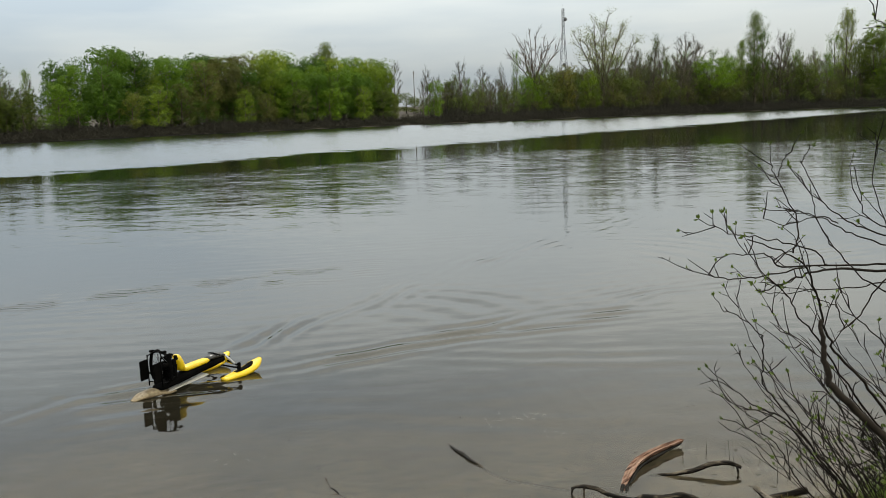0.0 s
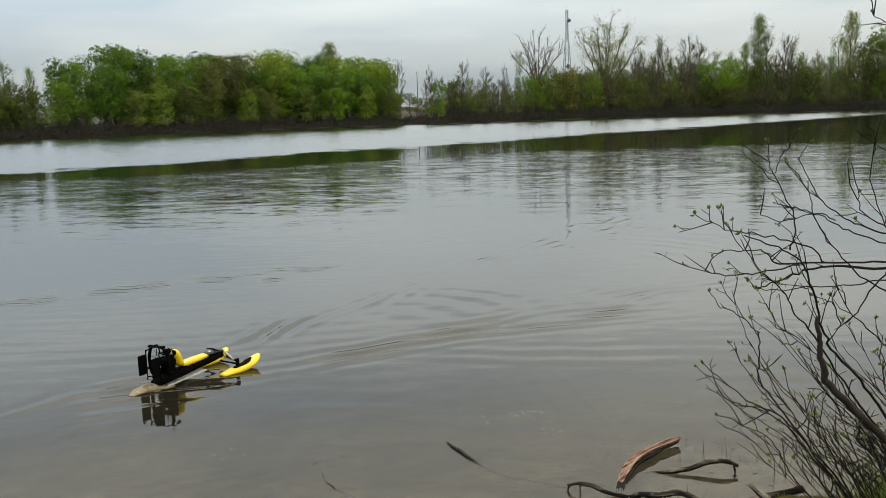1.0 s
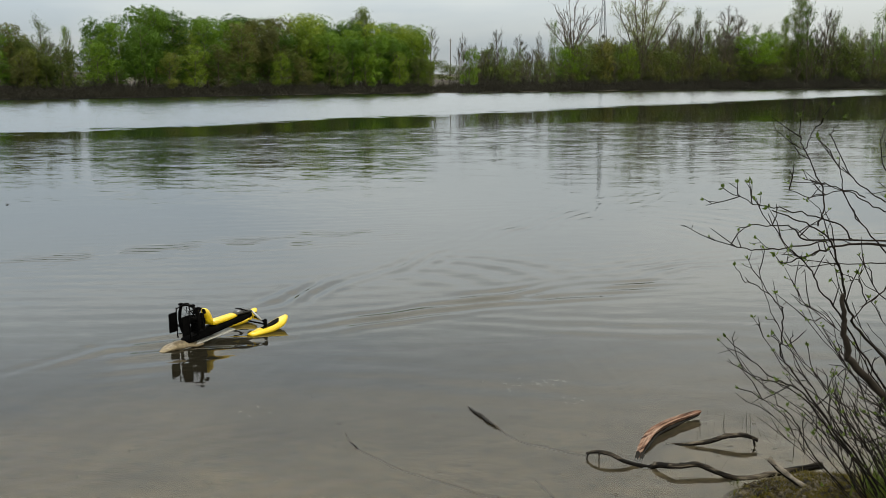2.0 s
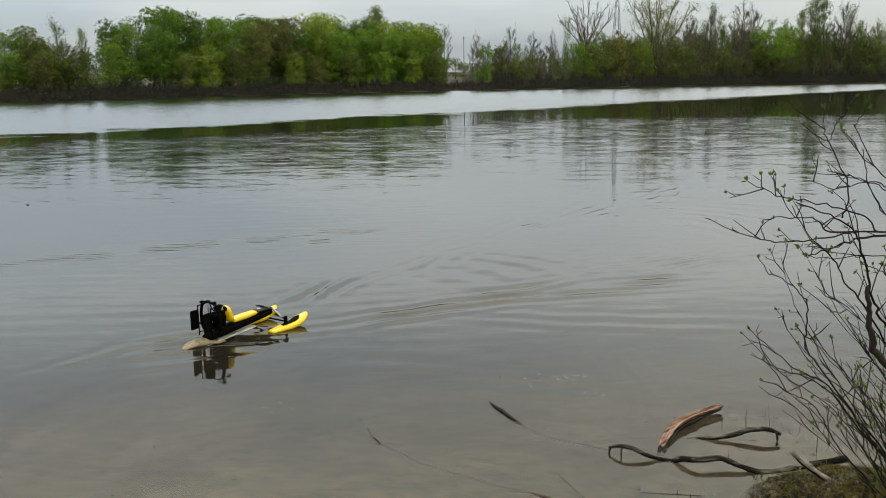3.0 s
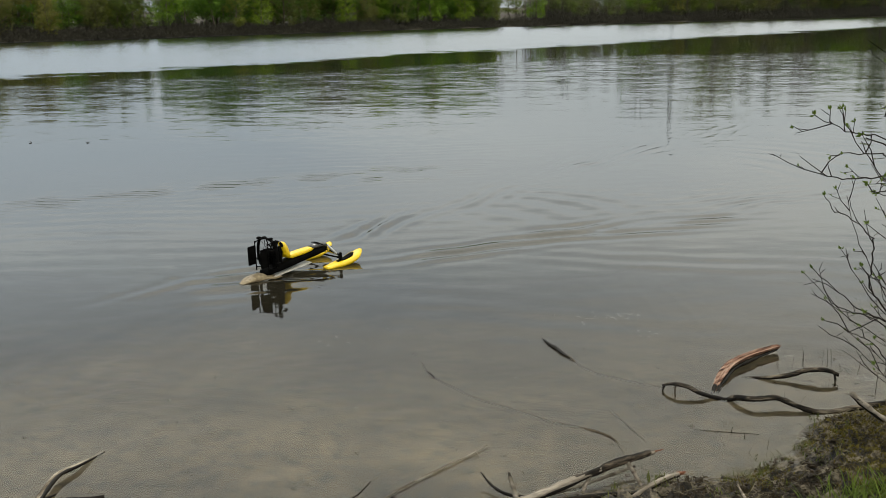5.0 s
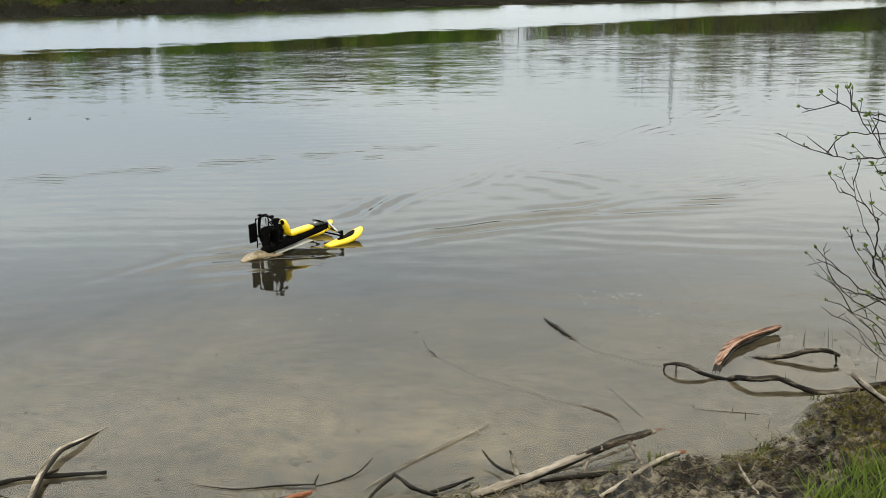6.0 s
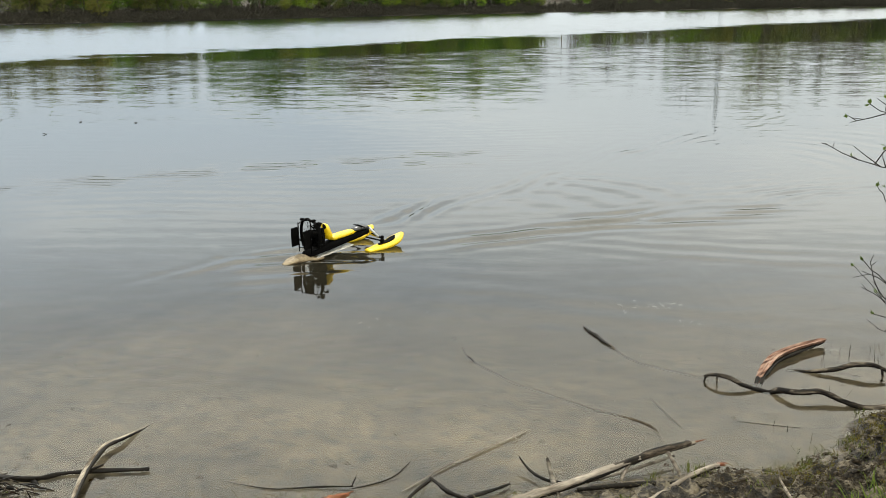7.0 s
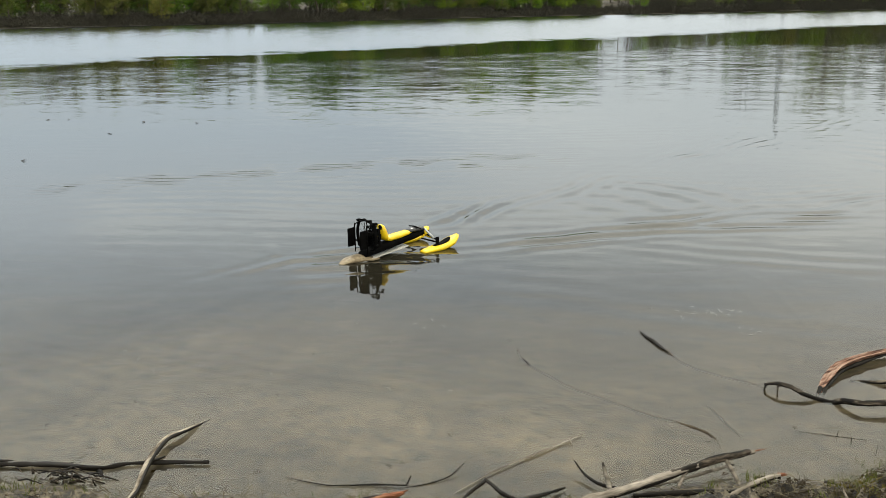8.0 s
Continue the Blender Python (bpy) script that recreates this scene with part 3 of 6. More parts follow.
# ---- far woods ----
def grow_wood(rng, height, girth, first, limbs, rise, spread, subs, twigs, thick=1.0, lean=0.0, last=0.97):
    """Trunk, limbs and twigs of a tree; returns the wood, and the twig tips."""
    soup, tips = Soup(), []
    top = Vector((rng.uniform(-1, 1) * lean, rng.uniform(-1, 1) * lean, height * 0.93))
    bow = Vector((rng.uniform(-1, 1), rng.uniform(-1, 1), 0)) * height * 0.025

    def on_trunk(f):
        return top * f + bow * math.sin(f * math.pi)

    fs = [0, 0.12, 0.3, 0.5, 0.7, 0.88, 1.0]
    soup.tube([on_trunk(f) - Vector((0, 0, 0.3 if f == 0 else 0)) for f in fs], [girth * (1.25 - 0.25 * min(f * 8, 1)) * (1 - f) ** 0.8 + 0.03 for f in fs], 6)
    tips.append(on_trunk(1.0))
    for i in range(limbs):
        f = first + (last - first) * ((i + rng.random() * 0.8) / limbs)
        a = i * 2.4 + rng.uniform(-0.5, 0.5)
        up = rise * rng.uniform(0.75, 1.25) * (0.75 + 0.5 * f)
        reach = spread * height * (1.05 - 0.62 * f) * rng.uniform(0.65, 1.2)
        if f < first + 0.2:
            reach *= 0.8
        p0 = on_trunk(f)
        d = Vector((math.cos(a) * math.cos(up), math.sin(a) * math.cos(up), math.sin(up)))
        p1 = p0 + d * reach * 0.5 + Vector((0, 0, 0.02 * height * rng.uniform(-1, 1)))
        p2 = p0 + d * reach + Vector((0, 0, reach * rng.uniform(0.05, 0.3)))
        r = girth * 0.42 * (1 - f * 0.6)
        soup.tube([p0, p1, p2], [r, r * 0.6, 0.035 * thick], 4, False)
        tips.append(p2)
        for j in range(subs):
            g = 0.3 + 0.68 * (j + rng.random()) / subs
            q0 = p0.lerp(p1, g * 2) if g < 0.5 else p1.lerp(p2, g * 2 - 1)
            b = a + rng.uniform(-1.2, 1.2)
            e = up + rng.uniform(-0.5, 0.6)
            n = Vector((math.cos(b) * math.cos(e), math.sin(b) * math.cos(e), math.sin(e)))
            ln = reach * rng.uniform(0.25, 0.5)
            q1 = q0 + n * ln + Vector((0, 0, ln * 0.12))
            soup.tube([q0, q0.lerp(q1, 0.5) + Vector((0, 0, -0.03 * ln)), q1], [0.055 * thick, 0.04 * thick, 0.022 * thick], 3, False)
            tips.append(q1)
            for k in range(twigs):
                t0 = q0.lerp(q1, rng.uniform(0.25, 1.0))
                c, h = b + rng.uniform(-1.3, 1.3), e + rng.uniform(-0.5, 0.7)
                t1 = t0 + Vector((math.cos(c) * math.cos(h), math.sin(c) * math.cos(h), math.sin(h))) * ln * rng.uniform(0.3, 0.7)
                soup.leaf(t0, t1 - t0, (t1 - t0).orthogonal().normalized() * 0.05 * thick, 0.2)
                tips.append(t1)
    return soup, tips


def grow_fan(rng, height, girth, fork, stems, spread, subs, twigs, thick=1.0):
    """A tree that forks low into many rising stems, which fan out to a dome of twigs."""
    soup, tips = Soup(), []
    foot = Vector((0, 0, fork * height))
    soup.tube([(0, 0, -0.3), (0.05 * girth, 0, foot.z * 0.5), foot], [girth * 1.3, girth, girth * 0.85], 7)
    for i in range(stems):
        u = math.sqrt((i + 0.4) / stems)
        a = i * 2.4 + rng.uniform(-0.3, 0.3)
        out = Vector((math.cos(a), math.sin(a), 0))
        start = foot * rng.uniform(0.75, 1.0)
        tip = out * spread * height * u + Vector((0, 0, height * (1.0 - 0.26 * u * u) * rng.uniform(0.92, 1.0)))
        bend = start.lerp(tip, 0.45) - out * spread * height * u * 0.18 + Vector((rng.gauss(0, 0.4), rng.gauss(0, 0.4), 0))
        line = []
        for k in range(7):
            t = k / 6
            line.append(start * (1 - t) ** 2 + bend * 2 * t * (1 - t) + tip * t * t + Vector((rng.gauss(0, 0.12), rng.gauss(0, 0.12), 0)))
        soup.tube(line, [girth * 0.5 * (1 - k / 6) ** 0.9 + 0.03 * thick for k in range(7)], 5, False)
        tips.append(tip)
        for j in range(subs):
            g = 0.30 + 0.66 * (j + rng.random()) / subs
            k = min(int(g * 6), 5)
            q0 = line[k].lerp(line[k + 1], g * 6 - k)
            b, e = a + rng.uniform(-1.5, 1.5), rng.uniform(0.35, 1.25)
            n = Vector((math.cos(b) * math.cos(e), math.sin(b) * math.cos(e), math.sin(e)))
            ln = height * rng.uniform(0.08, 0.17) * (1.15 - 0.4 * g)
            q1 = q0 + n * ln + Vector((0, 0, ln * 0.15))
            soup.tube([q0, q0.lerp(q1, 0.5) + Vector((0, 0, -0.04 * ln)), q1], [0.075 * thick, 0.05 * thick, 0.025 * thick], 4, False)
            tips.append(q1)
            for _ in range(twigs):
                t0 = q0.lerp(q1, rng.uniform(0.2, 1.0))
                c, h = b + rng.uniform(-1.2, 1.2), e + rng.uniform(-0.6, 0.5)
                t1 = t0 + Vector((math.cos(c) * math.cos(h), math.sin(c) * math.cos(h), math.sin(h))) * ln * rng.uniform(0.35, 0.75)
                soup.leaf(t0, t1 - t0, (t1 - t0).orthogonal().normalized() * 0.06 * thick, 0.2)
                tips.append(t1)
    return soup, tips


def leaf_cloud(rng, centres, each, radius, size, flat=0.8, soup=None):
    """Leaves scattered round the given centres; on a crown they lie along its outside."""
    soup = soup or Soup()
    for c in centres:
        c, out = c if isinstance(c, tuple) else (c, None)
        for _ in range(each):
            o = Vector((rng.gauss(0, 1), rng.gauss(0, 1), rng.gauss(0, flat))) * radius * 0.48
            n = Vector((rng.gauss(0, 1), rng.gauss(0, 1), rng.gauss(0, 0.7)))
            n.normalize()
            if out is not None:
                o -= out * o.dot(out) * 0.6
                n = out.cross(n) + n * 0.35
                if n.length < 0.05:
                    n = out.orthogonal()
                n.normalize()
            if out is not None:
                w = n.cross(out + Vector((rng.gauss(0, 1), rng.gauss(0, 1), rng.gauss(0, 1))) * 0.3)
            else:
                w = n.orthogonal()
                w.rotate(Matrix.Rotation(rng.uniform(0, 6.28), 3, n))
            s = size * rng.uniform(0.6, 1.3)
            soup.leaf(c + o, n * s, w.normalized() * s * 0.75, 0.25)
    return soup


def crown_centres(rng, height, width, low, count, bumps=9, girth=(0.38, 0.62)):
    """Clump centres in the outer shell of an uneven crown."""
    lobes = []
    for _ in range(bumps):
        a, h = rng.uniform(0, 6.28), rng.uniform(low + 0.08, 0.9)
        r = width * math.sqrt(max(0.1, 1 - ((h - 0.48) / 0.62) ** 2)) * rng.uniform(0.35, 0.85)
        lobes.append((Vector((math.cos(a) * r, math.sin(a) * r, h * height)), width * rng.uniform(*girth)))
    lobes.append((Vector((0, 0, height * 0.86)), width * girth[1]))
    lobes.append((Vector((0, 0, height * 0.60)), width * 0.62))
    out = []
    while len(out) < count:
        c, r = rng.choice(lobes)
        d = Vector((rng.gauss(0, 1), rng.gauss(0, 1), rng.gauss(0.15, 1)))
        d.normalize()
        p = c + d * r * rng.uniform(0.82, 1.03)
        if p.z > height * low * 0.8:
            out.append((p, (d + Vector((0, 0, 0.25))).normalized()))
    return out


TREE_KINDS = {}


def tree_kind(key, seed, form, leaf_material, label, bark=None):
    rng = random.Random(seed)
    bark = bark or BARK
    if form == "full":
        wood, tips = grow_wood(rng, 17, 0.24, 0.16, 14, 0.65, 0.26, 3, 1, 1.3, 0.8)
        leaves = leaf_cloud(rng, crown_centres(rng, 17.6, rng.uniform(4.8, 5.8), rng.uniform(0.08, 0.14), 420, 22, (0.26, 0.48)), 14, 0.85, 0.37)
        leaf_cloud(rng, tips, 4, 1.2, 0.32, soup=leaves)
    elif form == "edge":
        wood, tips = grow_wood(rng, 10.5, 0.15, 0.12, 14, 0.55, 0.32, 4, 1, 1.2, 0.8)
        leaves = leaf_cloud(rng, crown_centres(rng, 10.8, rng.uniform(3.6, 4.5), 0.06, 260, 16, (0.26, 0.48)), 11, 0.7, 0.32)
        leaf_cloud(rng, tips, 3, 0.9, 0.28, soup=leaves)
    elif form == "thin":
        wood, tips = grow_wood(rng, 16, 0.18, 0.14, 20, 0.85, 0.25, 5, 3, 0.95, 1.0)
        leaves = leaf_cloud(rng, tips, 4, 0.9, 0.25)
    elif form == "vase":
        wood, tips = grow_fan(rng, 26, 0.46, 0.14, 11, 0.44, 9, 5, 1.3)
        leaves = leaf_cloud(rng, tips, 11, 1.2, 0.27)
    elif form == "fan":
        wood, tips = grow_fan(rng, 25, 0.34, 0.34, 9, 0.34, 8, 6, 1.25)
        leaves = leaf_cloud(rng, tips[::3], 1, 0.4, 0.18)
    elif form == "willow":
        wood, tips = grow_fan(rng, 16, 0.40, 0.12, 9, 0.52, 6, 2, 1.4)
        leaves = leaf_cloud(rng, crown_centres(rng, 17.5, 8.6, 0.40, 520, 30, (0.20, 0.36)), 18, 0.9, 0.32)
        leaf_cloud(rng, tips, 3, 1.0, 0.30, soup=leaves)
    elif form == "bare":
        wood, tips = grow_wood(rng, 16.5, 0.20, 0.20, 22, 0.80, 0.30, 6, 5, 1.05, 1.0, 0.95)
        leaves = leaf_cloud(rng, tips, 2, 0.6, 0.18)
    elif form == "poplar":
        wood, tips = grow_wood(rng, 23, 0.28, 0.20, 26, 0.95, 0.25, 6, 3, 1.0, 0.8)
        leaves = leaf_cloud(rng, tips, 8, 1.1, 0.30)
    else:
        wood, tips = grow_wood(rng, 8, 0.10, 0.05, 14, 0.8, 0.42, 5, 3, 1.1, 0.6)
        leaves = leaf_cloud(rng, tips, 4, 0.6, 0.25)
        leaf_cloud(rng, crown_centres(rng, 8.0, 3.2, 0.03, 120, 10, (0.25, 0.45)), 10, 0.6, 0.27, soup=leaves)
    tree = tagged(new("tree"), label, "tree", "trees on the far shore")
    mesh_part("trunk", wood.mesh("trunk"), bark, tree)
    mesh_part("crown", leaves.mesh("crown", False), leaf_material, tree)
    TREE_KINDS.setdefault(key, []).append([tree, False])
    return tree


GREENS = "broad green spring tree in the woods behind the lake shore"
tree_kind("full", 11, "full", LEAF_FRESH, GREENS)
tree_kind("full", 12, "full", LEAF_DEEP, "dense dark green tree in the woods behind the lake")
tree_kind("full", 13, "full", LEAF_FRESH, GREENS)
tree_kind("full", 14, "full", LEAF_LIME, "lime green leafing tree in the lakeside woods")
tree_kind("full", 15, "full", LEAF_DEEP, "dense dark green tree in the woods behind the lake")
tree_kind("rust", 16, "full", LEAF_RUST, "rust-tinted budding tree among green lakeside trees")
tree_kind("rust", 17, "full", LEAF_OLIVE, "olive-brown budding tree in the lakeside woods")
tree_kind("edge", 18, "edge", LEAF_FRESH, "smaller green tree at the edge of the lake")
tree_kind("edge", 19, "edge", LEAF_LIME, "lime green small tree at the lake's edge")
tree_kind("edge", 20, "edge", LEAF_OLIVE, "olive green small tree at the lake's edge", BARK_DARK)
tree_kind("edgerust", 21, "edge", LEAF_RUST, "reddish budding small tree at the lake's edge", BARK_DARK)
tree_kind("thin", 22, "thin", LEAF_PALE, "slender tree with sparse pale new leaves", BARK_DARK)
tree_kind("thin", 23, "thin", LEAF_OLIVE, "slender tree with thin olive buds", BARK_DARK)
tree_kind("thin", 24, "thin", LEAF_FRESH, "slender tree with thin fresh green leaves", BARK_DARK)
tree_kind("bare", 25, "bare", LEAF_BUD, "bare grey branching tree with few buds", BARK)
tree_kind("bare", 26, "bare", LEAF_BUD, "bare dark branching tree with few buds", BARK_DARK)
tree_kind("bare", 27, "bare", LEAF_BUD, "leafless tall tree with fine grey twigs", BARK)
tree_kind("fan", 33, "fan", LEAF_BUD, "tall spreading leafless tree above the lakeside thicket", BARK)
tree_kind("vase", 28, "vase", LEAF_HALO, "tall spreading tree with thin olive foliage above the shore", BARK)
tree_kind("poplar", 29, "poplar", LEAF_PALE, "tall narrow poplar with fresh pale leaves", BARK)
tree_kind("poplar", 30, "poplar", LEAF_LIME, "tall narrow poplar with yellowish green leaves", BARK)
tree_kind("willow", 34, "willow", LEAF_FRESH, "broad low green willow leaning over the far shore", BARK_DARK)
tree_kind("shrub", 31, "shrub", LEAF_LIME, "low bushy lime green shrub at the waterside", BARK_DARK)
tree_kind("shrub", 32, "shrub", LEAF_OLIVE, "low brown-green shrub at the waterside", BARK_DARK)

forest = random.Random(77)


FAR_TREES = []


def plant(key, x, back, height, wide=1.0, which=None, far=False):
    """Stands one tree of a kind behind the far shore line."""
    kinds = TREE_KINDS[key]
    entry = kinds[forest.randrange(len(kinds)) if which is None else which]
    own = {"full": 18.5, "rust": 18.5, "edge": 11.3, "edgerust": 11.3, "thin": 16.0, "bare": 18.0, "vase": 26.5, "fan": 25.5, "willow": 18.5, "poplar": 24.5, "shrub": 8.3}[key]
    y = float(far_shore(x)) + back
    z = float(ground_height(x, y)) - 0.1
    s = height / own
    m = pose(x, y, z, 0, 0, forest.uniform(0, 360)) @ Matrix.Diagonal((s * wide, s * wide, s, 1))
    if far:
        FAR_TREES.append((entry[0], m))
        return None
    if not entry[1]:
        entry[0].matrix_basis = m
        entry[1] = True
        return entry[0]
    made = copy_thing(entry[0], m)
    made.matrix_basis = m
    return made


def skyline(x, xs, hs):
    return float(np.interp(x, xs, hs))


# the wooded rise across the water: rows of trees, tallest at the back
HILL_X = (-79, -76, -73.9, -68, -62, -56, -44, -36, -24, -17, -13.5, -10.5)
HILL_H = (8.5, 11.5, 14.6, 16.9, 16.2, 17.2, 18.4, 18.2, 17.6, 17.0, 15.0, 9.0)
for back, low, high, step, x in ((40, 0.97, 1.03, 3.4, -74.5), (28, 0.90, 1.02, 3.7, -72.5), (19, 0.72, 0.94, 4.2, -71.0)):
    while x < -16.5:
        lime = float(np.interp(x, (-70, -58, -40, -15), (0.1, 0.3, 0.55, 0.9)))
        which = 3 if forest.random() < lime * 0.55 else (forest.choice((0, 2)) if forest.random() < 0.35 + lime * 0.4 else forest.choice((1, 4)))
        red = forest.random() < (0.35 if -54 < x < -42 else 0.05)
        plant("rust" if red else "full", x, back + forest.uniform(-4, 4), skyline(x, HILL_X, HILL_H) * forest.uniform(low, high), 1.0, None if red else which, far=back > 38)
        x += step * forest.uniform(0.8, 1.25)
# darker trees that fill the wood beneath the tall crowns
for back, low, high, step, x in ((23, 0.52, 0.74, 4.2, -72.5), (14, 0.40, 0.62, 4.4, -71.5)):
    while x < -16.0:
        key, which = forest.choice((("full", 1), ("full", 4), ("full", 1), ("rust", 1), ("full", 2)))
        plant(key, x, back + forest.uniform(-3, 3), skyline(x, HILL_X, HILL_H) * forest.uniform(low, high), 1.25, which, far=True)
        x += step * forest.uniform(0.8, 1.25)
# the trees that stand out along its front
for key, which, x, back, height, wide in (
        ("full", 2, -67.8, 24, 17.6, 0.95), ("full", 4, -73.2, 17, 14.2, 0.85), ("edge", 2, -73.6, 6, 8.5, 1.0),
        ("full", 4, -64.5, 9, 13.2, 1.0), ("edge", 0, -70.0, 7, 9.4, 1.1), ("edge", 1, -58.0, 8, 9.6, 1.15),
        ("edge", 2, -61.0, 6, 8.2, 1.0), ("rust", 0, -51.5, 11, 15.2, 0.95), ("rust", 0, -47.6, 13, 14.6, 0.9),
        ("edge", 1, -44.6, 7, 8.6, 0.95), ("full", 3, -40.0, 13, 13.4, 0.9), ("full", 2, -36.0, 10, 14.0, 1.0),
        ("full", 1, -31.0, 11, 13.0, 0.95), ("edge", 2, -33.8, 6, 9.0, 1.1), ("full", 0, -26.0, 10, 14.0, 0.95),
        ("full", 4, -21.5, 11, 13.2, 0.9), ("full", 3, -17.0, 13, 15.6, 0.85), ("edge", 1, -20.0, 6, 9.4, 1.0),
        ("full", 3, -14.6, 12, 14.2, 0.62), ("edge", 0, -27.5, 6, 8.6, 1.0), ("edge", 2, -15.2, 6, 8.4, 0.9),
        ("edge", 2, -12.8, 8, 6.6, 0.7), ("edgerust", 0, -54.5, 7, 9.4, 1.0), ("edgerust", 0, -40.4, 6, 7.6, 1.0)):
    plant(key, x, back, height, wide, which)
plant("poplar", -31.6, 34, 20.8, 1.1, 0)
plant("thin", -29.8, 32, 20.0, 0.8, 1)
plant("bare", -34.0, 36, 19.6, 0.9, 0)
plant("bare", -13.6, 30, 16.6, 0.8, 1)
plant("bare", -76.0, 16, 12.2, 0.55, 1)
plant("thin", -75.4, 14, 11.6, 0.7, 2)
# reddish and pale trees past the dip in the skyline
for back, step, stop in ((26, 3.0, -81.0), (15, 3.4, -79.5), (7, 4.2, -77.5)):
    x = -185.0
    while x < stop:
        key = forest.choices(["rust", "edgerust", "thin", "full", "edge", "bare"], [4.5, 3.5, 1.6, 0.5, 1.2, 1.6])[0]
        plant(key, x, back + forest.uniform(-4, 4), forest.uniform(9.6, 12.2) * (1.0 if x < stop - 4 else 0.85) * (0.72 if back < 10 else 1.0), 1.0, far=back > 20)
        x += step * forest.uniform(0.6, 1.15)
for key, which, x, back, height in (("rust", 0, -85.3, 20, 12.6), ("bare", 0, -92.4, 22, 13.2), ("rust", 0, -89.0, 12, 10.8), ("thin", 0, -82.5, 24, 13.0), ("rust", 1, -80.6, 12, 10.6), ("bare", 2, -79.2, 18, 10.4), ("rust", 1, -78.6, 8, 8.2), ("thin", 0, -96.5, 16, 11.8)):
    plant(key, x, back, height, 1.0, which)
for back, step in ((20, 4.0), (11, 4.4)):
    x = -150.0
    while x < -80.5:
        plant(forest.choice(("rust", "rust", "edge", "edgerust")), x, back + forest.uniform(-3, 3), forest.uniform(7.5, 10.5), 1.3, far=True)
        x += step * forest.uniform(0.7, 1.2)
for x, back, height in ((-79.6, 10, 6.8), (-77.8, 12, 6.4), (-76.4, 8, 7.0), (-75.2, 10, 7.8)):
    plant("rust", x, back, height, 1.1, 1)
# low dark thicket beneath the trees
x = -150.0
while x < 175:
    if not -12 < x < -5:
        plant("edge", x, forest.uniform(17, 27), forest.uniform(4.6, 6.4), 1.6, 2, far=True)
        if x < 0:
            plant("full", x, forest.uniform(9, 13), forest.uniform(5.0, 7.0), 1.7, 1, far=True)
    x += forest.uniform(3.2, 5.0)
# the low gap with its scattered saplings
for x, height in ((-5.4, 12.0), (-4.0, 14.6), (-2.8, 12.0), (-1.4, 12.4), (0.6, 11.0), (2.6, 12.0)):
    plant("bare", x, forest.uniform(8, 15), height, 0.65)
plant("edge", -2.4, 8.0, 10.5, 0.75, 0)
for x in range(-22, 14, 3):
    plant("edge", x + forest.uniform(-1, 1), 70 + forest.uniform(-6, 6), forest.uniform(5.5, 7.5), 1.5, 2, far=True)
# thin and leafless trees along the other half of the shore
RIGHT_X = (-2, 10, 20, 35, 55, 65, 80, 100, 120, 150, 200)
RIGHT_H = (12, 14, 14.5, 17, 19, 21.5, 22.5, 21.5, 22.5, 23, 25)
for back, low, high, step in ((32, 0.74, 1.0, 3.0), (22, 0.60, 0.95, 3.2), (14, 0.45, 0.85, 4.0)):
    x = 1.5
    while x < 195:
        key = forest.choices(["bare", "thin"], [6, 4])[0]
        plant(key, x, back + forest.uniform(-5, 5), skyline(x, RIGHT_X, RIGHT_H) * forest.uniform(low, high), 1.0, far=back > 18)
        x += step * forest.uniform(0.6, 1.3)
for back, step in ((24, 3.4), (16, 3.2), (9, 3.4)):
    x = 0.0
    while x < 195:
        key = forest.choices(["edge", "edgerust", "shrub", "bare", "thin"], [2.0, 1.2, 2.0, 1.4, 2.4])[0]
        which = 2 if key == "edge" else (1 if key == "shrub" else None)
        plant(key, x, back + forest.uniform(-2, 2), forest.uniform(6, 11.0) * (1.0 if back < 15 else 1.25) * (0.8 if x < 25 else 1.1), 1.1, which, far=True)
        x += step * forest.uniform(0.7, 1.3)
for key, which, x, back, height, wide in (
        ("bare", 1, 5.2, 12, 17.0, 0.75), ("bare", 2, 11.5, 12, 15.0, 0.9), ("bare", 0, 17.0, 13, 15.6, 0.6),
        ("thin", 2, 21.5, 13, 19.0, 0.55), ("fan", 0, 28.0, 15, 27.0, 1.0), ("edge", 1, 29.5, 9, 12.0, 0.95),
        ("edge", 0, 25.0, 10, 12.0, 0.9), ("edgerust", 0, 37.5, 10, 15.0, 0.9), ("vase", 0, 51.7, 15, 31.0, 1.0),
        ("edge", 1, 46.0, 9, 14.0, 0.8), ("bare", 0, 64.6, 14, 22.5, 0.8), ("bare", 1, 71.0, 12, 23.0, 0.9),
        ("thin", 1, 75.0, 14, 25.0, 0.9), ("bare", 2, 85.7, 16, 28.0, 1.0), ("bare", 0, 91.8, 18, 26.5, 0.9),
        ("willow", 0, 96.5, 9, 19.0, 1.15), ("poplar", 0, 114.6, 15, 34.5, 0.95), ("poplar", 1, 109.5, 17, 25.0, 0.7),
        ("thin", 2, 117.5, 13, 27.0, 0.9), ("bare", 1, 123.0, 11, 28.5, 0.85), ("thin", 0, 128.0, 14, 25.0, 0.9),
        ("edge", 2, 134.0, 10, 16.0, 1.1), ("poplar", 0, 153.5, 15, 36.0, 0.9), ("thin", 2, 147.0, 14, 26.0, 0.9),
        ("rust", 1, 163.0, 12, 29.0, 1.0), ("full", 3, 168.0, 14, 32.0, 0.9)):
    plant(key, x, back, height, wide, which)


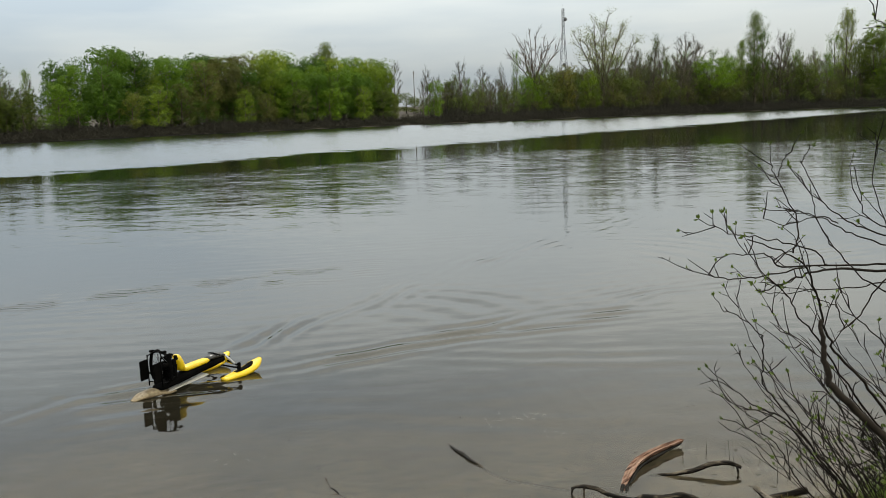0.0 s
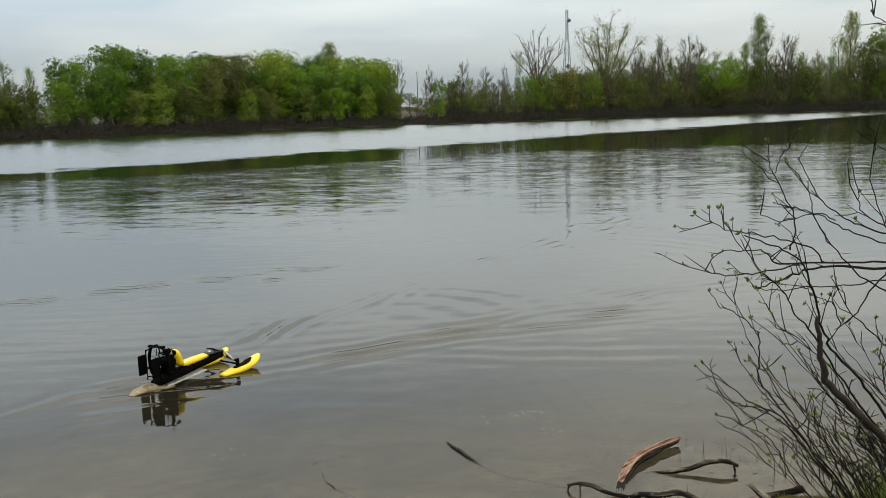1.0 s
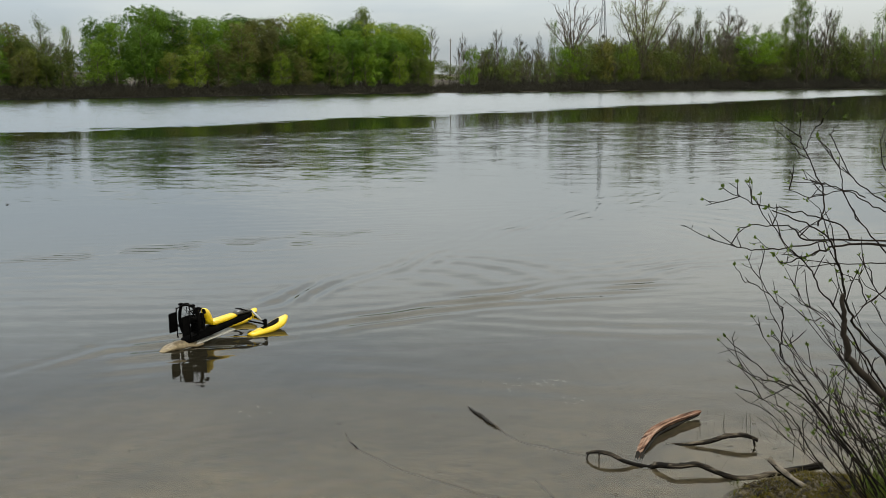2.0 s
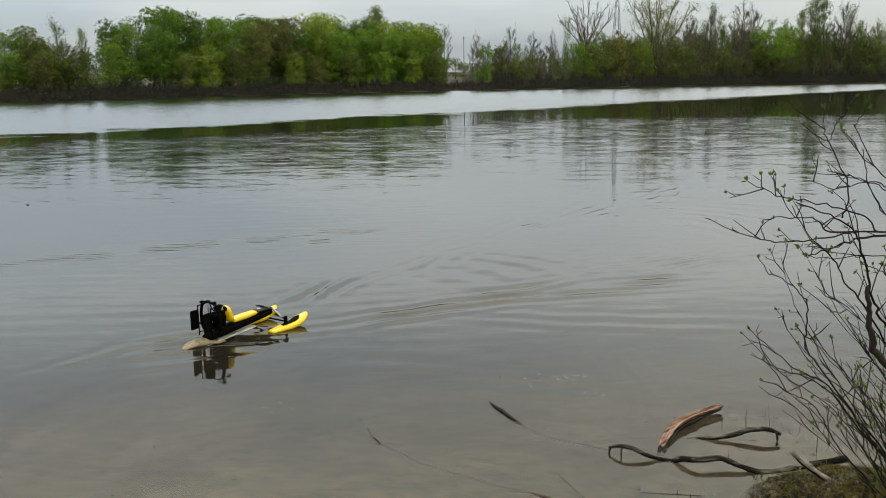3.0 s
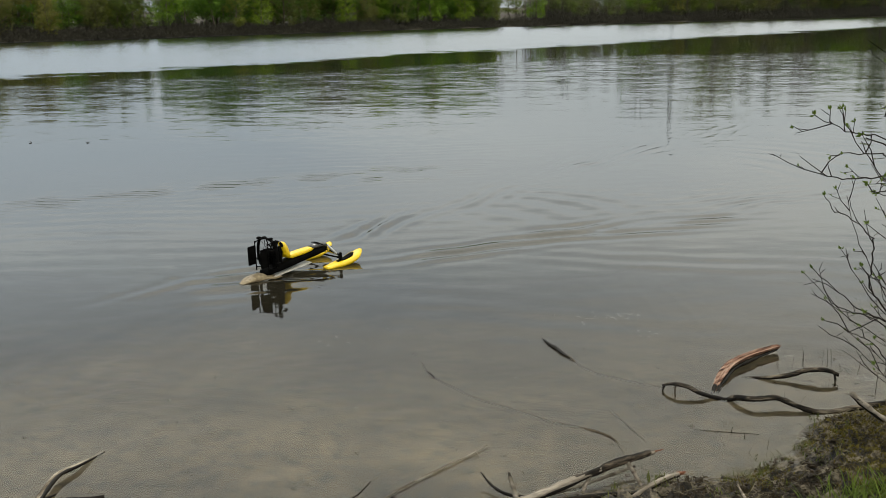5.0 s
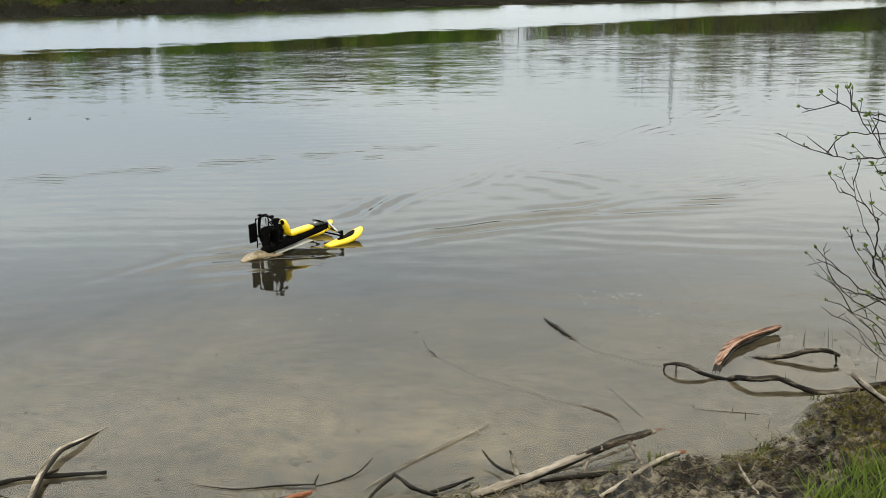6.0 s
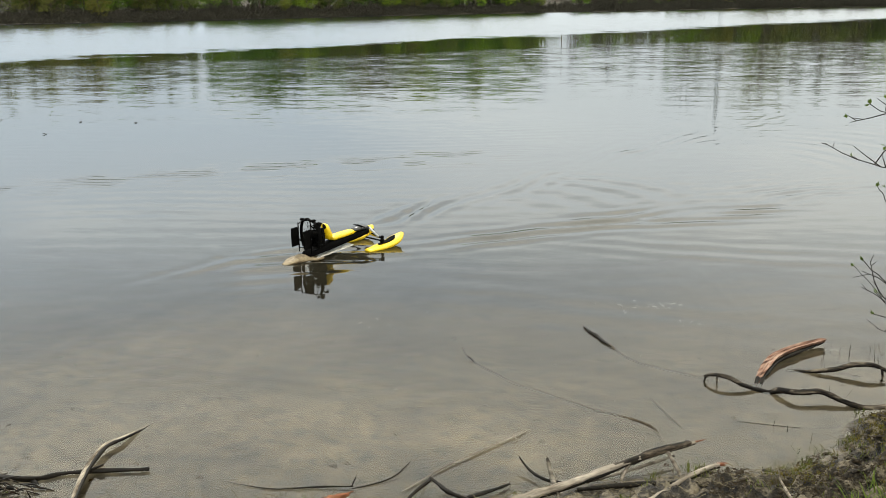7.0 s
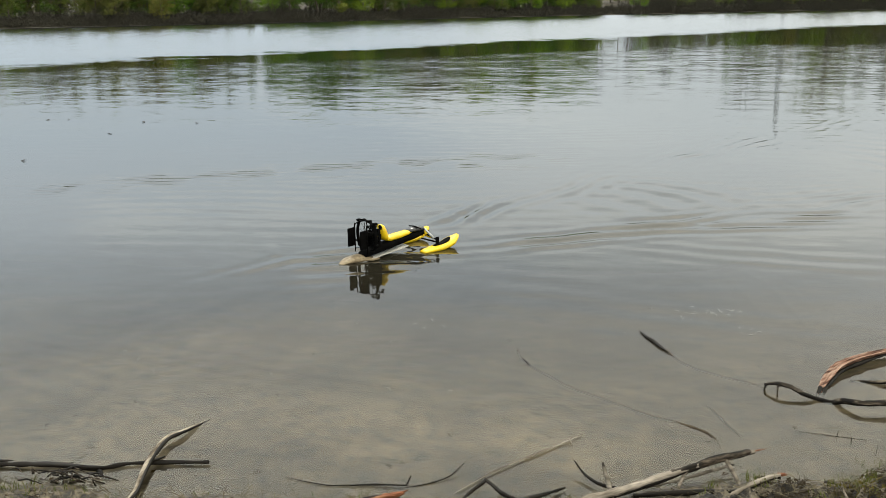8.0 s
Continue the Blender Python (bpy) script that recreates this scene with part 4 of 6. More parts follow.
def back_rows():
    """The trees behind the front ones, which nobody could count, in one mesh."""
    slots, co, loops, starts, mats = [], [], [], [], []
    v_at, l_at = 0, 0
    for tree, m in FAR_TREES:
        mm = np.array(m)
        for child in tree.children:
            me = child.data
            if me.materials[0] not in slots:
                slots.append(me.materials[0])
            v = np.empty(len(me.vertices) * 3, np.float32)
            me.vertices.foreach_get("co", v)
            v = v.reshape(-1, 3)
            co.append(v @ mm[:3, :3].T + mm[:3, 3])
            lv = np.empty(len(me.loops), np.int32)
            me.loops.foreach_get("vertex_index", lv)
            ls = np.empty(len(me.polygons), np.int32)
            me.polygons.foreach_get("loop_start", ls)
            if child.name.startswith("crown"):
                # the hidden rows carry three leaves out of five
                keep = (np.arange(len(ls)) // 2) % 5 < 3
                lv = lv.reshape(-1, 3)[keep].ravel()
                ls = np.arange(keep.sum(), dtype=np.int32) * 3
                used = np.unique(lv)
                where = np.zeros(len(v), np.int32)
                where[used] = np.arange(len(used))
                lv = where[lv]
                co[-1] = co[-1][used]
                v = v[used]
            loops.append(lv + v_at)
            starts.append(ls + l_at)
            mats.append(np.full(len(ls), slots.index(me.materials[0]), np.int32))
            v_at += len(v)
            l_at += len(lv)
    co, loops, starts, mats = np.concatenate(co), np.concatenate(loops), np.concatenate(starts), np.concatenate(mats)
    me = bpy.data.meshes.new("back_woods")
    me.vertices.add(len(co))
    me.vertices.foreach_set("co", co.astype(np.float32).ravel())
    me.loops.add(len(loops))
    me.loops.foreach_set("vertex_index", loops.astype(np.int32))
    me.polygons.add(len(starts))
    me.polygons.foreach_set("loop_start", starts.astype(np.int32))
    for mat in slots:
        me.materials.append(mat)
    me.polygons.foreach_set("material_index", mats)
    me.update(calc_edges=True)
    me.validate()
    return tagged(new("back_woods", me), "mixed green and bare spring woods behind the shore trees", "woods", kind="stuff")


back_rows()
for entries in TREE_KINDS.values():
    for tree, used in entries:
        if not used:
            for child in list(tree.children):
                bpy.data.objects.remove(child)
            bpy.data.objects.remove(tree)


def undergrowth():
    """The brown thicket of stems and dead leaves that lines the far water."""
    rng = random.Random(5)
    soup = Soup()
    for _ in range(34000):
        x = rng.uniform(-140, 175)
        y0 = float(far_shore(x))
        back = rng.random() ** 1.4 * 13 - 0.5
        h = rng.uniform(1.6, 3.6) * (0.62 + 0.07 * back) * (0.7 if -11 < x < -6 else 1.05 if x > 0 else 0.62) * (0.74 + 0.40 * math.sin(x * 0.43) * math.sin(x * 0.171 + 1) + 0.16 * math.sin(x * 1.7)) * (0.6 + 0.8 * rng.random())
        y = y0 + back
        z = min(0.25 * max(back, 0.0), 0.9) - 0.1
        base = Vector((x, y, z))
        tip = base + Vector((rng.uniform(-0.9, 0.9), rng.uniform(-1.2, 0.5), h))
        w = rng.uniform(0.025, 0.06)
        soup.tube([base, tip], [w, 0.012], 3, False)
        for _k in range(4):
            p = base.lerp(tip, rng.uniform(0.1, 1.0)) + Vector((rng.gauss(0, 0.3), rng.gauss(0, 0.3), rng.gauss(0, 0.2)))
            n = Vector((rng.gauss(0, 1), rng.gauss(0, 1), rng.gauss(0, 1))).normalized() * rng.uniform(0.15, 0.36)
            soup.leaf(p, n, n.orthogonal() * 0.6, 0.2)
    ob = mesh_part("undergrowth", soup.mesh("undergrowth", False), BRUSH)
    return tagged(ob, "brown leafless thicket lining the far lake shore", "undergrowth", kind="stuff")


undergrowth()


def radio_tower(x, y, height):
    tower = tagged(new("radio_tower"), "grey steel lattice radio tower rising behind trees", "tower")
    tower.matrix_basis = pose(x, y, 1.0, 0, 0, 12)
    w0, w1 = 7.6, 1.3

    def corner(k, f):
        a = math.pi / 4 + k * math.pi / 2
        r = (w0 + (w1 - w0) * min(f / 0.8, 1)) * 0.5
        return Vector((math.cos(a) * r, math.sin(a) * r, f * height))

    for k in range(4):
        s = Soup()
        s.tube([corner(k, f) for f in (0, 0.4, 0.8, 1.0)], [0.13, 0.11, 0.09, 0.09], 6)
        mesh_part("leg", s.mesh("leg"), TOWER_STEEL, tower)
    levels = [i / 15 for i in range(16)]
    for k in range(4):
        s = Soup()
        for i, (f, g) in enumerate(zip(levels[:-1], levels[1:])):
            a, b = (k, (k + 1) % 4) if i % 2 else ((k + 1) % 4, k)
            s.tube([corner(a, f), corner(b, g)], [0.055, 0.055], 4)
            s.tube([corner(k, g), corner((k + 1) % 4, g)], [0.05, 0.05], 4)
        mesh_part("bracing", s.mesh("bracing"), TOWER_STEEL, tower)
    for f, a in ((0.90, 0.3), (0.47, 1.2)):
        bm = bmesh.new()
        bmesh.ops.create_cone(bm, cap_ends=True, segments=16, radius1=0.95, radius2=0.75, depth=0.7)
        bm.transform(pose(0.9 * math.cos(a), -0.9, f * height, 90, 0, 20))
        part("dish_antenna", bm, TOWER_STEEL, tower, "drum-shaped dish antenna", True)
    s = Soup()
    s.tube([(0, 0, height), (0, 0, height + 2.2)], [0.06, 0.03], 5)
    mesh_part("whip_antenna", s.mesh("whip_antenna"), TOWER_STEEL, tower)
    return tower


radio_tower(57.9, 420.0, 49.0)


def mast(x, y, height):
    pole = tagged(new("utility_pole"), "thin grey wooden utility pole in a tree gap", "pole")
    pole.matrix_basis = pose(x, y, 1.0)
    s = Soup()
    s.tube([(0, 0, 0), (0, 0, height * 0.5), (0, 0, height)], [0.15, 0.13, 0.10], 8)
    mesh_part("post", s.mesh("post"), BARK, pole)
    s = Soup()
    s.tube([(-0.6, 0, height - 0.6), (0.6, 0, height - 0.6)], [0.07, 0.07], 4)
    mesh_part("crossarm", s.mesh("crossarm"), BARK, pole)
    return pole


mast(-9.8, 300.0, 16.4)


def fallen_trunk(pts, radii, material, label):
    log = tagged(new("fallen_trunk"), label, "log")
    s = Soup()
    s.tube(pts, radii, 7)
    mesh_part("bole", s.mesh("bole"), material, log)
    s = Soup()
    p = Vector(pts[-1])
    s.tube([p, p + Vector((1.2, 0.5, 0.7))], [radii[-1] * 0.8, 0.03], 5)
    s.tube([p, p + Vector((1.0, -0.6, 0.2))], [radii[-1] * 0.6, 0.03], 5)
    mesh_part("bough", s.mesh("bough"), material, log)
    return log


fallen_trunk([(62, 284.0, 0.15), (66, 284.6, 0.35), (71, 286.5, 0.75)], [0.22, 0.24, 0.15], DRIFT, "pale fallen trunk lying out from the far shore")


# ---- driftwood at the water's edge ----
def uneven_tube(pts, radii, seed, sides=9, steps=5, rough=0.16, squash=0.85, grooves=0.0):
    """A stick: a smooth curve through its joints, with knots, hollows and an oval section."""
    rng = random.Random(seed)
    pts = [Vector(p) for p in pts]
    line, rads = [], []
    n = len(pts)
    for i in range(n - 1):
        p0, p1, p2, p3 = pts[max(i - 1, 0)], pts[i], pts[i + 1], pts[min(i + 2, n - 1)]
        for k in range(steps + (1 if i == n - 2 else 0)):
            t = k / steps
            line.append(0.5 * (2 * p1 + (p2 - p0) * t + (2 * p0 - 5 * p1 + 4 * p2 - p3) * t * t + (3 * p1 - p0 - 3 * p2 + p3) * t ** 3))
            rads.append((radii[i] * (1 - t) + radii[i + 1] * t) * rng.uniform(1 - rough, 1 + rough))
    soup = Soup()
    side = None
    base, m = 0, len(line)
    for i, p in enumerate(line):
        d = (line[min(i + 1, m - 1)] - line[max(i - 1, 0)]).normalized()
        side = d.orthogonal().normalized() if side is None else (side - d * side.dot(d)).normalized()
        up = d.cross(side)
        for k in range(sides):
            a = 2 * math.pi * k / sides
            r = rads[i] * (1 + grooves * math.sin(5 * a + 0.3 * math.sin(i * 0.4)) * math.sin(2 * a + 1) + rough * 0.8 * math.sin(3 * a + i * 0.35 + seed) + rng.uniform(-0.06, 0.06))
            soup.v.append(p + (side * math.cos(a) + up * math.sin(a) * squash) * r)
    for i in range(m - 1):
        for k in range(sides):
            a, b = i * sides + k, i * sides + (k + 1) % sides
            soup.f.append((a, b, b + sides, a + sides))
    soup.f.append(tuple(reversed(range(sides))))
    soup.f.append(tuple((m - 1) * sides + k for k in range(sides)))
    return soup


STICKS = "driftwood along the muddy shore"


def driftwood(name, pts, radii, material, label, seed, twigs=(), sides=9, rough=0.22, end=None, under=None, slim=0.70):
    thing = tagged(new(name), label, "driftwood", STICKS)
    radii = [r * slim for r in radii]
    mesh_part("stem", uneven_tube(pts, radii, seed, sides, rough=rough).mesh("stem"), material, thing)
    # offset dark tube: shade of the turned-away side put into colour, with wet wood
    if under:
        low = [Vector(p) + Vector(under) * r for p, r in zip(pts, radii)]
        mesh_part("wet_underside", uneven_tube(low, [r * 0.86 for r in radii], seed + 30, sides, rough=rough).mesh("wet_underside"), DRIFT_DARK, thing, "black underside, wet wood with shade put into its colour")
    for k, (tp, tr) in enumerate(twigs):
        mesh_part("side_branch", uneven_tube(tp, tr, seed + 50 + k, 6).mesh("side_branch"), material, thing)
    if end:
        tip, toward, mat = end
        rng = random.Random(seed + 9)
        s = Soup()
        for _ in range(7):
            o = Vector((rng.uniform(-1, 1), rng.uniform(-1, 1), rng.uniform(-1, 1))) * radii[-1] * 0.55
            s.tube([Vector(tip) + o - Vector(toward) * 0.4, Vector(tip) + o + Vector(toward) * rng.uniform(0.25, 1.0)], [radii[-1] * 0.38, radii[-1] * 0.08], 4)
        mesh_part("splintered_end", s.mesh("splintered_end", False), mat, thing, "bright broken orange splinters")
    return thing


# the curved piece of split heartwood standing out of the shallows
split_log = tagged(new("split_log"), "curved reddish split log rising from the shallows", "log", STICKS)
mesh_part("heartwood", uneven_tube([(1.005, 4.752, -0.01), (1.064, 4.899, 0.012), (1.156, 5.066, 0.024), (1.308, 5.215, 0.03), (1.487, 5.343, 0.034)], [0.011, 0.027, 0.032, 0.028, 0.018], 3, 24, 8, 0.09, 0.62, 0.34).mesh("heartwood", False), RED_WOOD, split_log)
mesh_part("bark_strip", uneven_tube([(1.023, 4.751, -0.012), (1.085, 4.89, 0), (1.179, 5.05, 0.01), (1.32, 5.19, 0.016), (1.48, 5.332, 0.02)], [0.008, 0.013, 0.014, 0.012, 0.006], 4, 7, 6, 0.2).mesh("bark_strip"), DRIFT_DARK, split_log, "dark strip of wet bark")
s = Soup()
rr = random.Random(8)
for _ in range(9):
    p = Vector((1.012 + rr.uniform(-0.022, 0.022), 4.745 + rr.uniform(-0.012, 0.012), 0.0))
    s.tube([p + Vector((0.022, 0.05, 0.012)), p + Vector((rr.uniform(-0.012, 0.008), rr.uniform(-0.045, -0.01), -0.012))], [0.006, 0.0025], 4)
mesh_part("ragged_end", s.mesh("ragged_end", False), DRIFT_DARK, split_log, "ragged dark wet end")

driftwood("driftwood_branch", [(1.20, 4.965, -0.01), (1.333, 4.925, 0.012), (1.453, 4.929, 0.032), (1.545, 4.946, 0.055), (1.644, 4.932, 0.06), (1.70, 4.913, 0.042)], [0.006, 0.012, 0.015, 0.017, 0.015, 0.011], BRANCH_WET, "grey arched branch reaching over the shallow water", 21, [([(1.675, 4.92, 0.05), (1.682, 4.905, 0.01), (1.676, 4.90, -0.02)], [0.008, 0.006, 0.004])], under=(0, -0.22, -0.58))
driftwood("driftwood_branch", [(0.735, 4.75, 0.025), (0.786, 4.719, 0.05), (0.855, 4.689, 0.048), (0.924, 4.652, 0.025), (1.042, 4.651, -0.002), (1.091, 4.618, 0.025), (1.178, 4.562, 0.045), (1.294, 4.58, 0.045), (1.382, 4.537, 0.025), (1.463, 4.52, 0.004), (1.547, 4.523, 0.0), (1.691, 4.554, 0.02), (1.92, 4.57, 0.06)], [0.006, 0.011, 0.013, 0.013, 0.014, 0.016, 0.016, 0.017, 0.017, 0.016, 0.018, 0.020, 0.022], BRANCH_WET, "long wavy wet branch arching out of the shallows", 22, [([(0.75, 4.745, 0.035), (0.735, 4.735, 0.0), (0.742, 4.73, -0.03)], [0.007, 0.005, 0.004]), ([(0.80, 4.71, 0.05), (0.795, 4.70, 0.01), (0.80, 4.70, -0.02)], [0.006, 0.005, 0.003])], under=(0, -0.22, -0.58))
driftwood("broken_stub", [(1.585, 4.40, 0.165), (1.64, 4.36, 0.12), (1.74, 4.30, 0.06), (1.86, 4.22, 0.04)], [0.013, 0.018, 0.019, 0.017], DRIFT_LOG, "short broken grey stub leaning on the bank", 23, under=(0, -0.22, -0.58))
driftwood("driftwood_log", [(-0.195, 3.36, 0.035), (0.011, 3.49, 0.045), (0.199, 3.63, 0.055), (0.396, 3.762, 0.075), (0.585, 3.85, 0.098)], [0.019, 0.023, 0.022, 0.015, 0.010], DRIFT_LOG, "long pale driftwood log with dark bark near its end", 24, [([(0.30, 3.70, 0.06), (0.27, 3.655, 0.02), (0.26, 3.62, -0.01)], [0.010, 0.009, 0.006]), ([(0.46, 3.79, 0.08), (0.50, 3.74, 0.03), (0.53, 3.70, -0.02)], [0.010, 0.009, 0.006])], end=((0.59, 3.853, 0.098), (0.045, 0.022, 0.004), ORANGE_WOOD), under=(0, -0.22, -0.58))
driftwood("bark_slab", [(0.12, 3.575, 0.054), (0.199, 3.632, 0.059), (0.30, 3.70, 0.068), (0.396, 3.764, 0.078), (0.50, 3.815, 0.090), (0.568, 3.844, 0.098)], [0.006, 0.012, 0.020, 0.022, 0.020, 0.015], BARK_WET, "dark loose bark lying along a pale log", 25)
driftwood("driftwood_stick", [(0.10, 3.575, 0.015), (0.25, 3.665, 0.022), (0.40, 3.765, 0.03), (0.50, 3.83, 0.035)], [0.006, 0.010, 0.010, 0.006], DRIFT_GREY, "slim grey stick lying beneath a larger log", 26)
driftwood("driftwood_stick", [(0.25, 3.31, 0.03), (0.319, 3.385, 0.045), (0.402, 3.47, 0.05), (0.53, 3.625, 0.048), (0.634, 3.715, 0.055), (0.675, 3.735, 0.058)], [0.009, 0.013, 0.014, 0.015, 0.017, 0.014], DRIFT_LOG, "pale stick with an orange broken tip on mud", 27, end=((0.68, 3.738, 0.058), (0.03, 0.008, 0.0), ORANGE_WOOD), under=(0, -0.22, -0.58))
driftwood("driftwood_twig", [(-0.648, 3.411, 0.006), (-0.511, 3.617, 0.008), (-0.335, 3.825, 0.008), (-0.169, 4.027, 0.008)], [0.004, 0.006, 0.008, 0.005], DRIFT_LOG, "thin straight pale twig lying over the shallows", 28, slim=0.60, twigs=[([(-0.22, 3.95, 0.025), (-0.20, 3.93, 0.0)], [0.004, 0.003])])
driftwood("root_piece", [(-0.175, 3.70, 0.05), (-0.125, 3.635, 0.025), (-0.055, 3.57, 0.025), (0.02, 3.545, 0.03)], [0.004, 0.008, 0.011, 0.008], DRIFT_DARK, "dark forked root lying on the mud", 29)
driftwood("root_piece", [(-0.052, 3.62, 0.10), (-0.035, 3.575, 0.07), (-0.01, 3.50, 0.035), (0.015, 3.41, 0.02)], [0.006, 0.016, 0.015, 0.009], DRIFT_GREY, "grey split root leaning across a dark one", 30)
driftwood("root_piece", [(-0.535, 3.475, 0.05), (-0.49, 3.435, 0.045), (-0.436, 3.39, 0.038), (-0.33, 3.36, 0.025)], [0.006, 0.012, 0.013, 0.009], DRIFT_DARK, "dark wet root with bent arms on mud", 31, slim=0.72, twigs=[([(-0.53, 3.46, 0.045), (-0.586, 3.37, 0.03), (-0.607, 3.28, 0.03)], [0.010, 0.009, 0.005]), ([(-0.36, 3.375, 0.03), (-0.29, 3.44, 0.02), (-0.20, 3.535, 0.012)], [0.009, 0.009, 0.004])])
driftwood("driftwood_twig", [(-1.40, 3.39, 0.004), (-1.193, 3.365, 0.004), (-1.008, 3.405, 0.006), (-0.852, 3.423, 0.01)], [0.002, 0.0045, 0.006, 0.005], DRIFT_DARK, "thin dark twig floating at the water's edge", 32, slim=0.58, twigs=[([(-0.86, 3.42, 0.01), (-0.845, 3.445, 0.045)], [0.004, 0.002])])
driftwood("driftwood_twig", [(-0.86, 3.42, 0.0), (-0.76, 3.475, 0.004), (-0.694, 3.536, 0.01), (-0.65, 3.62, 0.03)], [0.003, 0.005, 0.005, 0.003], DRIFT_DARK, "thin curved dark twig in the shallows", 33, slim=0.55)
broken = driftwood("broken_branch", [(-0.85, 3.345, 0.022), (-0.90, 3.300, 0.026), (-0.97, 3.258, 0.022), (-1.03, 3.200, 0.028), (-1.12, 3.12, 0.036)], [0.010, 0.017, 0.014, 0.017, 0.013], ORANGE_WOOD, "freshly broken orange branch on the shore", 34, rough=0.34, end=((-0.858, 3.338, 0.026), (0.035, 0.026, 0.004), ORANGE_WOOD))
mesh_part("torn_strand", uneven_tube([(-0.875, 3.305, 0.030), (-0.94, 3.258, 0.037), (-1.01, 3.20, 0.034), (-1.08, 3.13, 0.040)], [0.003, 0.007, 0.008, 0.005], 71, 7, rough=0.3).mesh("torn_strand"), ORANGE_WOOD, broken)
mesh_part("bark_rag", uneven_tube([(-0.90, 3.325, 0.020), (-0.97, 3.275, 0.026), (-1.05, 3.215, 0.024), (-1.11, 3.16, 0.026)], [0.003, 0.007, 0.007, 0.004], 72, 7, rough=0.3).mesh("bark_rag"), BARK_WET, broken, "dark rag of wet bark")
driftwood("driftwood_branch", [(-2.01, 3.863, -0.012), (-2.022, 3.766, 0.004), (-2.041, 3.657, 0.022), (-2.074, 3.559, 0.03), (-2.053, 3.405, 0.03), (-2.014, 3.268, 0.028), (-1.966, 3.129, 0.024), (-1.956, 3.058, 0.024)], [0.006, 0.011, 0.017, 0.022, 0.022, 0.020, 0.018, 0.015], DRIFT_PALE, "curved pale branch crossing a dark stick at the shore", 35, under=(0.95, 0.1, -0.2), rough=0.10, slim=0.60)
driftwood("sunken_stick", [(-3.1, 3.17, 0.015), (-2.72, 3.222, 0.012), (-2.457, 3.266, 0.012), (-2.248, 3.290, 0.008), (-2.117, 3.355, 0.01), (-1.782, 3.43, 0.012)], [0.020, 0.022, 0.021, 0.017, 0.016, 0.014], DRIFT_DARK, "long dark waterlogged stick half sunk at the edge", 36, slim=0.55, twigs=[([(-2.25, 3.29, 0.0), (-2.20, 3.255, -0.01), (-2.16, 3.25, -0.01)], [0.014, 0.010, 0.004]), ([(-2.75, 3.22, 0.02), (-2.68, 3.19, 0.05), (-2.60, 3.19, 0.06)], [0.010, 0.007, 0.003]), ([(-2.05, 3.37, 0.01), (-1.98, 3.40, 0.035)], [0.008, 0.004])], rough=0.34)
driftwood("buried_stick", [(0.50, 3.615, 0.03), (0.269, 3.565, 0.028), (0.081, 3.50, 0.03)], [0.012, 0.015, 0.012], DRIFT_DARK, "dark stick half buried in mud", 37)
driftwood("floating_plant_stalk", [(0.827, 4.275, 0.002), (0.997, 4.256, 0.002), (1.128, 4.245, 0.002)], [0.0012, 0.0022, 0.0016], DRIFT_DARK, "thin dark stem floating on the shallows", 38, [([(1.0, 4.256, 0.0), (1.003, 4.25, 0.035)], [0.002, 0.001])], 6)
driftwood("bank_twig", [(0.86, 3.50, 0.16), (0.88, 3.40, 0.14), (0.90, 3.30, 0.14)], [0.006, 0.009, 0.008], DRIFT, "short pale twig lying on the bank", 39, (), 7)
driftwood("bank_root", [(0.62, 3.43, 0.06), (0.85, 3.36, 0.10), (1.10, 3.38, 0.14)], [0.010, 0.016, 0.012], DRIFT_GREY, "weathered root along the bank's edge", 40, (), 7)


def water_weed(pts, radii, label, seed, tip=None):
    """A long slack stem under and on the water."""
    weed = tagged(new("water_weed_stem"), label, "water plant", "stems in the shallows")
    mesh_part("stem", uneven_tube(pts, [r * 0.7 for r in radii], seed, 6).mesh("stem"), WEED, weed)
    if tip:
        mesh_part("leaf_sheath", uneven_tube(tip[0], tip[1], seed + 1, 6).mesh("leaf_sheath"), DRIFT_DARK, weed, "dark withered leaf sheath")
    return weed


water_weed([(0.24, 5.17, 0.012), (0.318, 5.066, -0.012), (0.41, 4.99, -0.02), (0.504, 4.931, -0.02), (0.62, 4.86, -0.015), (0.741, 4.78, -0.004)], [0.005, 0.006, 0.006, 0.006, 0.006, 0.005], "slack pale stem trailing under clear water", 61, ([(0.085, 5.473, 0.006), (0.126, 5.375, 0.006), (0.166, 5.314, 0.006), (0.206, 5.225, 0.006), (0.25, 5.165, 0.004)], [0.002, 0.009, 0.013, 0.009, 0.004]))
water_weed([(-0.53, 4.83, -0.004), (-0.40, 4.76, -0.03), (-0.281, 4.68, -0.05), (-0.026, 4.53, -0.05), (0.15, 4.37, -0.03), (0.278, 4.264, -0.004), (0.38, 4.20, 0.002), (0.436, 4.14, 0.0), (0.468, 4.05, -0.02)], [0.004, 0.006, 0.007, 0.008, 0.008, 0.009, 0.009, 0.008, 0.006], "long bent stem lying in the shallows", 62, ([(-0.57, 4.865, 0.02), (-0.54, 4.84, 0.01), (-0.515, 4.82, -0.006)], [0.002, 0.005, 0.003]))
water_weed([(-0.62, 5.02, 0.01), (-0.60, 4.98, -0.01), (-0.57, 4.90, -0.02)], [0.005, 0.004, 0.003], "thin submerged stem with a dark tip", 63)
water_weed([(0.45, 4.62, -0.07), (0.52, 4.4, -0.05), (0.60, 4.15, -0.03), (0.66, 3.9, -0.01)], [0.005, 0.006, 0.006, 0.005], "pale sunken stem on the silty bed", 64)
water_weed([(1.0, 4.72, -0.01), (0.9, 4.84, -0.015), (0.80, 4.80, -0.01)], [0.004, 0.005, 0.004], "thin pale stem beside the split log", 65)


